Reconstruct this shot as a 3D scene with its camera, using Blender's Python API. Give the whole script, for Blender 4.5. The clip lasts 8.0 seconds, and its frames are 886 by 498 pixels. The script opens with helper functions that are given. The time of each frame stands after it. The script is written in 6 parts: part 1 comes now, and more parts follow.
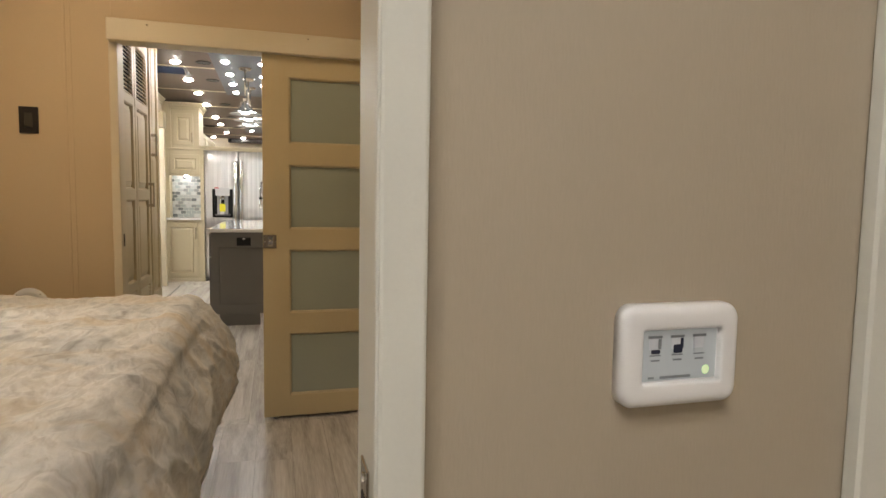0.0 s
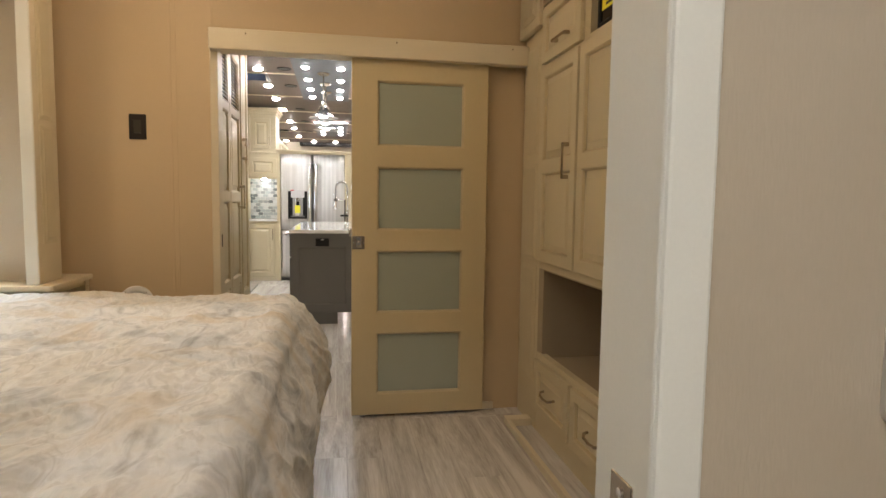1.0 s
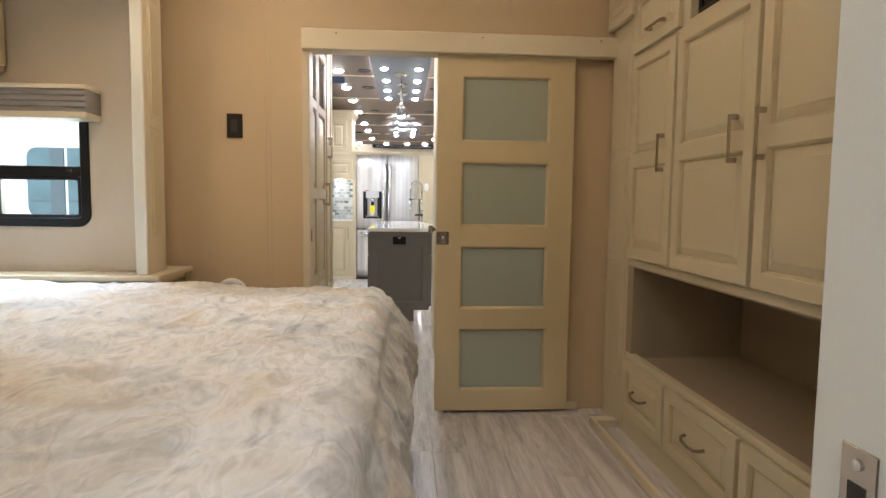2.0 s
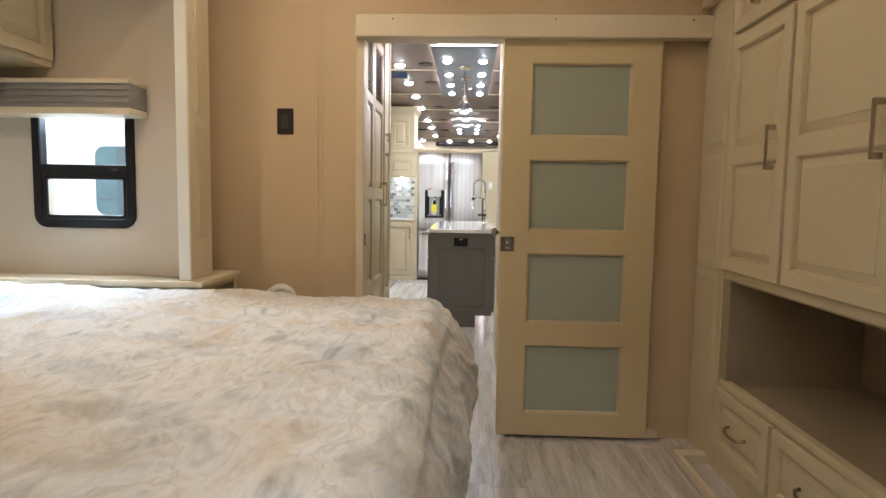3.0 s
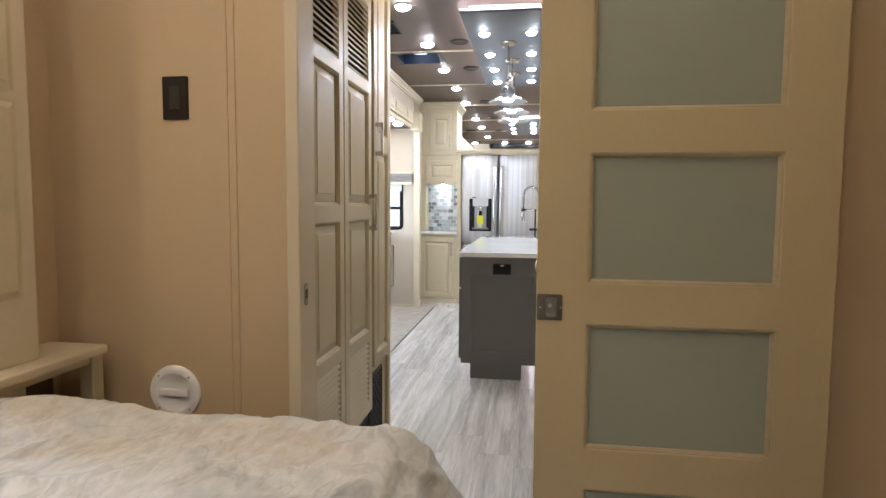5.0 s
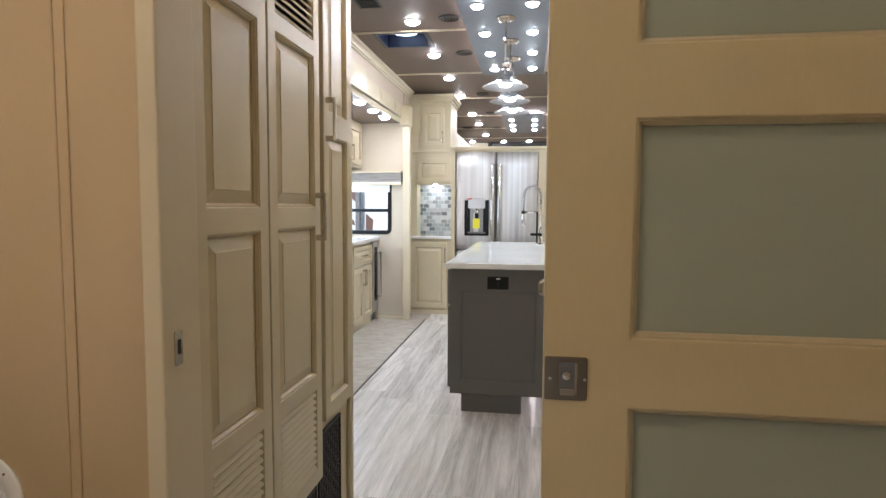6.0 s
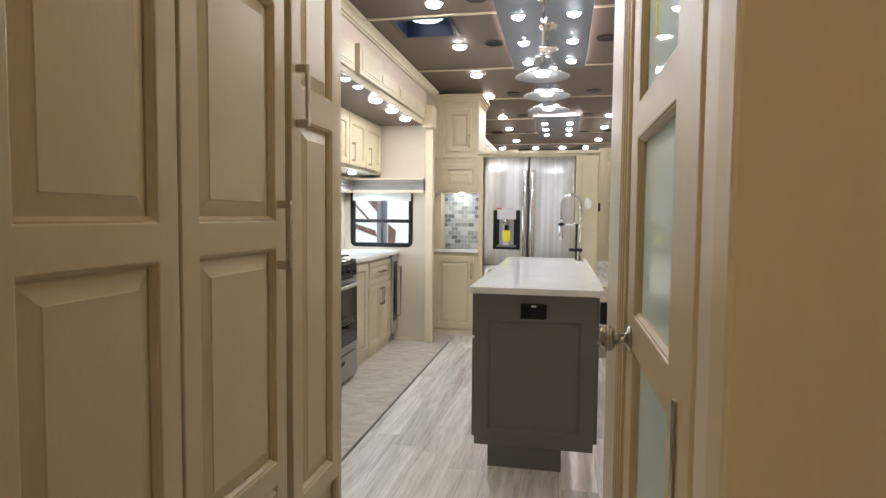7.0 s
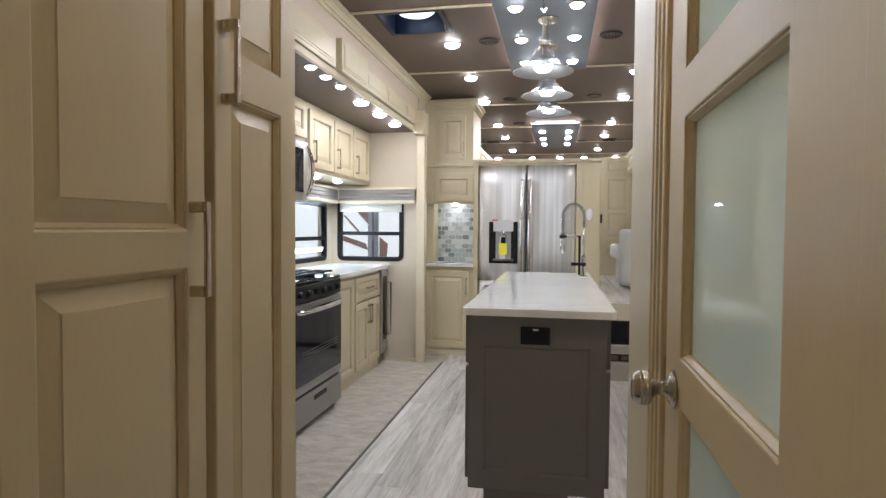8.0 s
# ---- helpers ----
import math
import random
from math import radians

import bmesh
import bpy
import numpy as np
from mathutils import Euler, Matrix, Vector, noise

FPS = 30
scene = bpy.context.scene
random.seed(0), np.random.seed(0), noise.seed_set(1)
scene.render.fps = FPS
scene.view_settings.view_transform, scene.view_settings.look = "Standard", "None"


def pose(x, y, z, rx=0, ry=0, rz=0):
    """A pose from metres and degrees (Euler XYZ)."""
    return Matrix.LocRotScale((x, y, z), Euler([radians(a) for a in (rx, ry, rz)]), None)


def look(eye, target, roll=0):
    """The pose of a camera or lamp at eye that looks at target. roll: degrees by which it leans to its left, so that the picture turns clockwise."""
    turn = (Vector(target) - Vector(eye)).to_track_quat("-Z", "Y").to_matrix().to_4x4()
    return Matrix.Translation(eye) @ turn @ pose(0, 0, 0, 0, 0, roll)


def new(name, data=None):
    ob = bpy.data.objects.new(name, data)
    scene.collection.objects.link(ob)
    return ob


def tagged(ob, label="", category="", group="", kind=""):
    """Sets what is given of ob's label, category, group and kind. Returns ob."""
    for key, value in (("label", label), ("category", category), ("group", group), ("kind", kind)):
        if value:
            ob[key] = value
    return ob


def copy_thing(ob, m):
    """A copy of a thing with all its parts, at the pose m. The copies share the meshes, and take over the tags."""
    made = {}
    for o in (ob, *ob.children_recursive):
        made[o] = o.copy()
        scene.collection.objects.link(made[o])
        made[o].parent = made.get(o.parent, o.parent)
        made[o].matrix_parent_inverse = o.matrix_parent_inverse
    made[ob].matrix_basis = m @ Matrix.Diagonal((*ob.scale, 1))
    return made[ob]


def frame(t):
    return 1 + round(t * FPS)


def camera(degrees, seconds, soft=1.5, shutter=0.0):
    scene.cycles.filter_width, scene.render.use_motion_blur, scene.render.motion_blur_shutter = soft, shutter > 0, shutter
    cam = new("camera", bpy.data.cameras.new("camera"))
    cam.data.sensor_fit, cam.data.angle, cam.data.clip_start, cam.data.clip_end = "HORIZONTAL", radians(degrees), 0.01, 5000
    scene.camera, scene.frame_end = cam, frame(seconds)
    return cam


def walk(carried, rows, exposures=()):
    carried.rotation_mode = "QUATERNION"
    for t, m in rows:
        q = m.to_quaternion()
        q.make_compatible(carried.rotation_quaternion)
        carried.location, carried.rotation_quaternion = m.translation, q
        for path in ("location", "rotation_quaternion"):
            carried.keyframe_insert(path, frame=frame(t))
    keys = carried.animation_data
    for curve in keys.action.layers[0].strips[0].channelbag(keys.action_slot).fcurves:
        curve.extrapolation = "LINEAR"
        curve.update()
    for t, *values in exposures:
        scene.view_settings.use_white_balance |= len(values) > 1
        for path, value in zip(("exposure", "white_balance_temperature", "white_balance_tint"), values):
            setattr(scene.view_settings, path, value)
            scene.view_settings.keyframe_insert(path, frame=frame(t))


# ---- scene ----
cam = camera(73.5, 8.0, soft=1.5)
PATH = [
    (0, (0.101, -0.13, 1.205), (0.649, 1.787, 1.042), 1.0),
    (0.2, (0.072, -0.103, 1.204), (0.587, 1.823, 1.045), 0.9),
    (0.5, (0.030, -0.103, 1.209), (0.489, 1.836, 1.048), 0.9),
    (1, (-0.033, -0.081, 1.203), (0.319, 1.88, 1.041), 0.8),
    (1.5, (-0.092, -0.071, 1.188), (0.158, 1.906, 1.027), 0.7),
    (2, (-0.13, -0.058, 1.165), (0.003, 1.932, 1.008), 0.7),
    (2.2, (-0.152, -0.026, 1.172), (-0.077, 1.966, 1.011), 0.8),
    (3.3, (-0.109, 0.425, 1.187), (-0.202, 2.416, 1.019), 0.9),
    (3.5, (-0.125, 0.569, 1.193), (-0.206, 2.56, 1.026), 0.7),
    (4, (-0.105, 0.843, 1.244), (-0.203, 2.833, 1.077), 0.7),
    (4.2, (-0.065, 0.97, 1.257), (-0.212, 2.958, 1.094), 0.7),
    (5.3, (0.033, 1.729, 1.244), (-0.271, 3.7, 1.093), 0.3),
    (5.5, (0.014, 1.854, 1.262), (-0.284, 3.826, 1.111), 0.4),
    (6, (0.024, 2.183, 1.245), (-0.272, 4.156, 1.1), 0.3),
    (6.5, (0.044, 2.491, 1.236), (-0.335, 4.45, 1.106), 0.1),
    (7, (-0.044, 2.786, 1.255), (-0.435, 4.744, 1.141), 0.5),
    (7.5, (-0.083, 2.966, 1.261), (-0.47, 4.926, 1.169), 0.5),
    (8, (-0.083, 3.144, 1.245), (-0.462, 5.107, 1.175), 0.4),
]
EXPOSURES = [(0.0, -0.22, 7100, 10), (1.0, -0.03, 6850, 10), (2.0, 0.12, 6200, 10), (3.5, 0.0, 6200, 10), (5.5, -0.05, 5800, 10), (7.0, -0.34, 6400, 10), (8.0, -0.57, 6200, 10)]
walk(cam, [(t, look(eye, target, roll)) for t, eye, target, roll in PATH], EXPOSURES)

# ---- daylight ----
world = bpy.data.worlds.new("world")
scene.world = world
world.use_nodes = True
wn = world.node_tree.nodes
sky = wn.new("ShaderNodeTexSky")
sky.sky_type, sky.sun_disc = "NISHITA", False
sky.sun_elevation, sky.sun_rotation = radians(38), radians(191)
world.node_tree.links.new(sky.outputs[0], wn["Background"].inputs[0])
wn["Background"].inputs[1].default_value = 0.15

LAMP_WARM = (0.98, 0.95, 0.935)
LAMP_BED = (1.0, 0.78, 0.545)
LAMP_COOL = (0.90, 0.95, 1.0)
sun_data = bpy.data.lights.new("sun", "SUN")
sun_data.energy, sun_data.angle, sun_data.color = 5.0, radians(3), (1.0, 0.97, 0.93)
sun = new("sun", sun_data)
sun.matrix_world = look((-6, -30, 27), (0, 5, 0))


def window_light(name, m, size_x, size_y, watts):
    """Sky light in a window's opening."""
    la = bpy.data.lights.new(name, "AREA")
    la.shape, la.size, la.size_y, la.energy, la.color = "RECTANGLE", size_x, size_y, watts, (0.70, 0.85, 1.0)
    new(name, la).matrix_world = m


window_light("window_light_bedroom", look((-1.85, 2.94, 1.552), (-1.75, 2.1, 0.75)), 0.38, 0.05, 16)
window_light("window_light_counter", look((-2.16, 7.87, 1.22), (-1.0, 7.87, 0.9)), 0.85, 0.40, 8)
window_light("window_light_slide_end", look((-1.8, 8.49, 1.435), (-1.7, 7.9, 0.9)), 0.5, 0.05, 6)


# ---- materials ----
def material(name, color, rough=0.5, metal=0.0, vary=0.06, scale=6.0, bump=0.0, bump_scale=300.0,
             stretch=(1, 1, 1), coat=0.0, spec=0.5, mottle=None):
    m = bpy.data.materials.new(name)
    m.use_nodes = True
    nt = m.node_tree
    b = nt.nodes["Principled BSDF"]
    b.inputs["Roughness"].default_value = rough
    b.inputs["Metallic"].default_value = metal
    b.inputs["Coat Weight"].default_value = coat
    b.inputs["Specular IOR Level"].default_value = spec
    tc = nt.nodes.new("ShaderNodeTexCoord")
    mp = nt.nodes.new("ShaderNodeMapping")
    mp.inputs["Scale"].default_value = stretch
    nt.links.new(tc.outputs["Object"], mp.inputs["Vector"])
    n1 = nt.nodes.new("ShaderNodeTexNoise")
    n1.inputs["Scale"].default_value, n1.inputs["Detail"].default_value = scale, 6
    nt.links.new(mp.outputs[0], n1.inputs["Vector"])
    n2 = nt.nodes.new("ShaderNodeTexNoise")
    n2.inputs["Scale"].default_value, n2.inputs["Detail"].default_value = bump_scale, 3
    nt.links.new(mp.outputs[0], n2.inputs["Vector"])
    ramp = nt.nodes.new("ShaderNodeValToRGB")
    e = ramp.color_ramp.elements
    e[0].position, e[1].position = 0.3, 0.7
    second = mottle or color
    e[0].color = (*[c * (1 - vary) for c in second], 1)
    e[1].color = (*[min(1, c * (1 + vary * 0.6)) for c in color], 1)
    mixn = nt.nodes.new("ShaderNodeMix")
    mixn.data_type, mixn.inputs[0].default_value = "FLOAT", 0.35
    nt.links.new(n1.outputs[0], mixn.inputs[2])
    nt.links.new(n2.outputs[0], mixn.inputs[3])
    nt.links.new(mixn.outputs[0], ramp.inputs[0])
    nt.links.new(ramp.outputs[0], b.inputs["Base Color"])
    rr = nt.nodes.new("ShaderNodeMapRange")
    rr.inputs[3].default_value, rr.inputs[4].default_value = max(0.02, rough * 0.85), min(1, rough * 1.15)
    nt.links.new(n1.outputs[0], rr.inputs[0])
    nt.links.new(rr.outputs[0], b.inputs["Roughness"])
    if bump:
        bp = nt.nodes.new("ShaderNodeBump")
        bp.inputs["Strength"].default_value, bp.inputs["Distance"].default_value = bump, 0.002
        nt.links.new(n2.outputs[0], bp.inputs["Height"])
        nt.links.new(bp.outputs[0], b.inputs["Normal"])
    return m


def glow(name, color, strength):
    m = bpy.data.materials.new(name)
    m.use_nodes = True
    b = m.node_tree.nodes["Principled BSDF"]
    b.inputs["Base Color"].default_value = (0.9, 0.9, 0.88, 1)
    b.inputs["Roughness"].default_value = 0.4
    b.inputs["Emission Color"].default_value = (*color, 1)
    b.inputs["Emission Strength"].default_value = strength
    return m


CREAM = material("cream_cabinet_paint", (0.60, 0.524, 0.362), 0.31, vary=0.05, scale=3, bump=0.08, bump_scale=180, stretch=(1, 1, 0.2))
CREAM_DOOR = material("cream_door_paint", (0.585, 0.48, 0.29), 0.42, vary=0.05, scale=2.5, bump=0.08, bump_scale=160, stretch=(1, 1, 0.2))
GLAZE = material("glazed_cream_bead", (0.54, 0.45, 0.29), 0.4, vary=0.12, scale=25)
TRIM = material("pale_trim_paint", (0.655, 0.575, 0.425), 0.4, vary=0.04, scale=3, bump=0.05)
WHITE_TRIM = material("white_trim_paint", (0.74, 0.74, 0.68), 0.4, vary=0.04, scale=4, bump=0.05)
WALL_TAN = material("tan_vinyl_wallboard", (0.575, 0.442, 0.28), 0.55, vary=0.05, scale=2, bump=0.2, bump_scale=420, stretch=(1, 1, 0.15))
WALL_GREIGE = material("greige_vinyl_wallboard", (0.465, 0.40, 0.308), 0.55, vary=0.05, scale=2, bump=0.12, bump_scale=420, stretch=(1, 1, 0.2))
WALL_PALE = material("pale_slide_wallboard", (0.58, 0.51, 0.41), 0.55, vary=0.05, scale=2, bump=0.2, bump_scale=420, stretch=(1, 1, 0.2))
CEIL_BROWN = material("taupe_ceiling_panel", (0.155, 0.115, 0.09), 0.58, vary=0.1, scale=1.5, bump=0.1)
CEIL_WHITE = material("white_ceiling", (0.66, 0.62, 0.56), 0.6, vary=0.03)
TRAY_GREY = material("grey_ceiling_tray", (0.16, 0.17, 0.19), 0.6, vary=0.05)
GREY_PAINT = material("grey_island_paint", (0.150, 0.144, 0.137), 0.45, vary=0.06, scale=3, bump=0.08, bump_scale=180)
NICKEL = material("brushed_nickel", (0.52, 0.47, 0.41), 0.25, metal=1.0, vary=0.08, scale=40)
DARK_NICKEL = material("dark_satin_nickel", (0.27, 0.24, 0.205), 0.18, metal=1.0, vary=0.1, scale=40)
# upright streaks of reflection are put into this steel's base colour
STEEL = material("stainless_steel_sheen", (0.68, 0.67, 0.66), 0.36, metal=1.0, vary=0.34, scale=22, bump_scale=120, stretch=(1, 1, 0.006))
STEEL_DARK = material("dark_steel", (0.25, 0.25, 0.26), 0.3, metal=1.0)
CHROME = material("polished_chrome", (0.8, 0.8, 0.82), 0.08, metal=1.0, vary=0.02)
BLACK = material("black_plastic", (0.010, 0.010, 0.011), 0.35, vary=0.1, spec=0.25)
BLACK_GLASS = material("black_glass", (0.008, 0.008, 0.01), 0.05, vary=0.05, spec=0.3)
WHITE_PLASTIC = material("white_plastic", (0.87, 0.87, 0.88), 0.3, vary=0.02)
YELLOW = material("yellow_paper", (0.85, 0.78, 0.05), 0.6, vary=0.03)
RED = material("red_sticker", (0.6, 0.03, 0.04), 0.5)
GREY_FABRIC = material("grey_woven_fabric", (0.27, 0.25, 0.235), 0.9, vary=0.25, scale=30, bump=0.4, bump_scale=500, stretch=(0.2, 0.2, 2))
PILLOW = material("pale_blue_cotton", (0.62, 0.66, 0.70), 0.9, vary=0.08, scale=12, bump=0.3)
LEATHER = material("white_leather", (0.72, 0.72, 0.71), 0.4, vary=0.05, bump=0.1)
BRONZE = material("dark_bronze_paint", (0.028, 0.022, 0.018), 0.5, vary=0.1)
LINER = material("white_shade_enamel", (0.34, 0.335, 0.325), 0.4, vary=0.04)
SHADE_METAL = material("polished_nickel_shade", (0.88, 0.87, 0.86), 0.26, metal=1.0, vary=0.03, scale=30)
SATIN_STEEL = material("satin_cooker_steel", (0.40, 0.39, 0.38), 0.36, metal=1.0, vary=0.04, scale=3, stretch=(1, 0.02, 1))
DARK_WOOD = material("dark_brown_cubby", (0.14, 0.09, 0.055), 0.5, vary=0.2, scale=5, stretch=(1, 1, 0.1))
KNOB_METAL = material("satin_knob_nickel", (0.46, 0.43, 0.39), 0.22, metal=1.0, vary=0.05, scale=40)
DARK_INSIDE = material("dark_inside", (0.03, 0.028, 0.025), 0.8)
NAVY = material("dark_blue_hatch_liner", (0.02, 0.03, 0.07), 0.4)
FROST_DIM = material("frosted_glass_grey", (0.36, 0.385, 0.315), 0.22, vary=0.03, scale=2)
FROST_PALE = material("frosted_glass_pale", (0.74, 0.85, 0.85), 0.035, vary=0.03, scale=1.5)
# the pale panes let the light of the room behind through
fp_nodes, fp_links = FROST_PALE.node_tree.nodes, FROST_PALE.node_tree.links
fp_trans = fp_nodes.new("ShaderNodeBsdfTranslucent")
fp_trans.inputs["Color"].default_value = (0.82, 0.90, 0.89, 1)
fp_mix = fp_nodes.new("ShaderNodeMixShader")
fp_mix.inputs[0].default_value = 0.40
fp_nodes["Principled BSDF"].inputs["Specular IOR Level"].default_value = 0.9
fp_links.new(fp_nodes["Principled BSDF"].outputs[0], fp_mix.inputs[1])
fp_links.new(fp_trans.outputs[0], fp_mix.inputs[2])
fp_links.new(fp_mix.outputs[0], fp_nodes["Material Output"].inputs["Surface"])
# brown lining, darkened further to hold part of the niche's shade
NICHE = material("brown_shaded_niche_lining", (0.36, 0.29, 0.20), 0.55, vary=0.10, scale=4, bump=0.1, stretch=(1, 0.2, 1))
SUBFLOOR = material("subfloor", (0.05, 0.045, 0.04), 0.9)
WOOD_SKIRT = material("brown_bed_skirt", (0.30, 0.22, 0.15), 0.85, vary=0.15, bump=0.3)
ROOM_WHITE = material("rear_room_paint", (0.70, 0.66, 0.58), 0.6)
GLOW_DOME = glow("warm_lamp_glass", LAMP_WARM, 182)
GLOW_BED = glow("bedroom_lamp_glass", LAMP_BED, 370)
GLOW_REAR = glow("neutral_lamp_glass", (0.97, 0.97, 1.0), 225)
GLOW_COOL = glow("cool_lamp_glass", LAMP_COOL, 225)
GLOW_ISLAND = glow("island_led_strip", (1.0, 0.86, 0.84), 9)
GLOW_BULB = glow("pendant_bulb_glass", LAMP_COOL, 16)
GLOW_COVE = glow("led_cove_strip", (1.0, 0.86, 0.88), 22)
GLOW_DAY = glow("bright_overcast_backdrop", (0.95, 0.98, 1.0), 5)


def plank_material(name, dark, light, along, tone=0.2):
    m = bpy.data.materials.new(name)
    m.use_nodes = True
    nt = m.node_tree
    b = nt.nodes["Principled BSDF"]
    tc = nt.nodes.new("ShaderNodeTexCoord")
    oi = nt.nodes.new("ShaderNodeObjectInfo")
    off = nt.nodes.new("ShaderNodeVectorMath")
    off.operation = "SCALE"
    off.inputs[0].default_value = (37.0, 53.0, 11.0)
    nt.links.new(oi.outputs["Random"], off.inputs["Scale"])
    add = nt.nodes.new("ShaderNodeVectorMath")
    nt.links.new(tc.outputs["Object"], add.inputs[0])
    nt.links.new(off.outputs[0], add.inputs[1])
    mp = nt.nodes.new("ShaderNodeMapping")
    mp.inputs["Scale"].default_value = (1, 0.06, 1) if along == "y" else (0.45, 1, 1)
    nt.links.new(add.outputs[0], mp.inputs["Vector"])
    grain = nt.nodes.new("ShaderNodeTexNoise")
    grain.inputs["Scale"].default_value, grain.inputs["Detail"].default_value = (20, 6) if along == "y" else (22, 8)
    grain.inputs["Distortion"].default_value = 0.6
    nt.links.new(mp.outputs[0], grain.inputs["Vector"])
    fine = nt.nodes.new("ShaderNodeTexNoise")
    fine.inputs["Scale"].default_value, fine.inputs["Detail"].default_value = 140, 4
    nt.links.new(mp.outputs[0], fine.inputs["Vector"])
    mx = nt.nodes.new("ShaderNodeMix")
    mx.inputs[0].default_value = 0.3 if along == "y" else 0.35
    nt.links.new(grain.outputs[0], mx.inputs[2])
    nt.links.new(fine.outputs[0], mx.inputs[3])
    ramp = nt.nodes.new("ShaderNodeValToRGB")
    e = ramp.color_ramp.elements
    e[0].position, e[0].color = 0.34, (*dark, 1)
    e[1].position, e[1].color = 0.64, (*light, 1)
    nt.links.new(mx.outputs[0], ramp.inputs[0])
    hv = nt.nodes.new("ShaderNodeHueSaturation")
    mr = nt.nodes.new("ShaderNodeMapRange")
    mr.inputs[3].default_value, mr.inputs[4].default_value = 1 - tone, 1 + tone
    nt.links.new(oi.outputs["Random"], mr.inputs[0])
    nt.links.new(mr.outputs[0], hv.inputs["Value"])
    nt.links.new(ramp.outputs[0], hv.inputs["Color"])
    nt.links.new(hv.outputs[0], b.inputs["Base Color"])
    b.inputs["Roughness"].default_value = 0.27
    bp = nt.nodes.new("ShaderNodeBump")
    bp.inputs["Strength"].default_value, bp.inputs["Distance"].default_value = 0.15, 0.001
    nt.links.new(fine.outputs[0], bp.inputs["Height"])
    nt.links.new(bp.outputs[0], b.inputs["Normal"])
    return m


PLANK = plank_material("grey_oak_vinyl_plank", (0.385, 0.355, 0.33), (0.70, 0.675, 0.645), "y", 0.07)
PLANK_X = plank_material("greige_slide_floor", (0.37, 0.335, 0.295), (0.53, 0.49, 0.44), "x", 0.03)


def swirl_material(name, stops, scale, rough, distort=2.5, bump=0.0, detail=5):
    """Marbled veins from a twice-distorted noise."""
    m = bpy.data.materials.new(name)
    m.use_nodes = True
    nt = m.node_tree
    b = nt.nodes["Principled BSDF"]
    b.inputs["Roughness"].default_value = rough
    tc = nt.nodes.new("ShaderNodeTexCoord")
    warp = nt.nodes.new("ShaderNodeTexNoise")
    warp.inputs["Scale"].default_value, warp.inputs["Detail"].default_value = scale * 0.7, 3
    nt.links.new(tc.outputs["Object"], warp.inputs["Vector"])
    sc = nt.nodes.new("ShaderNodeVectorMath")
    sc.operation = "SCALE"
    sc.inputs["Scale"].default_value = distort / scale
    nt.links.new(warp.outputs["Color"], sc.inputs[0])
    add = nt.nodes.new("ShaderNodeVectorMath")
    nt.links.new(tc.outputs["Object"], add.inputs[0])
    nt.links.new(sc.outputs[0], add.inputs[1])
    n = nt.nodes.new("ShaderNodeTexNoise")
    n.inputs["Scale"].default_value, n.inputs["Detail"].default_value = scale, detail
    n.inputs["Distortion"].default_value = 0.8
    nt.links.new(add.outputs[0], n.inputs["Vector"])
    ramp = nt.nodes.new("ShaderNodeValToRGB")
    els = ramp.color_ramp.elements
    els[0].position, els[0].color = stops[0][0], (*stops[0][1], 1)
    els[1].position, els[1].color = stops[-1][0], (*stops[-1][1], 1)
    for p, c in stops[1:-1]:
        els.new(p).color = (*c, 1)
    nt.links.new(n.outputs[0], ramp.inputs[0])
    nt.links.new(ramp.outputs[0], b.inputs["Base Color"])
    if bump:
        fine = nt.nodes.new("ShaderNodeTexNoise")
        fine.inputs["Scale"].default_value, fine.inputs["Detail"].default_value = 45, 5
        nt.links.new(tc.outputs["Object"], fine.inputs["Vector"])
        bp = nt.nodes.new("ShaderNodeBump")
        bp.inputs["Strength"].default_value, bp.inputs["Distance"].default_value = bump, 0.006
        nt.links.new(fine.outputs[0], bp.inputs["Height"])
        nt.links.new(bp.outputs[0], b.inputs["Normal"])
    return m

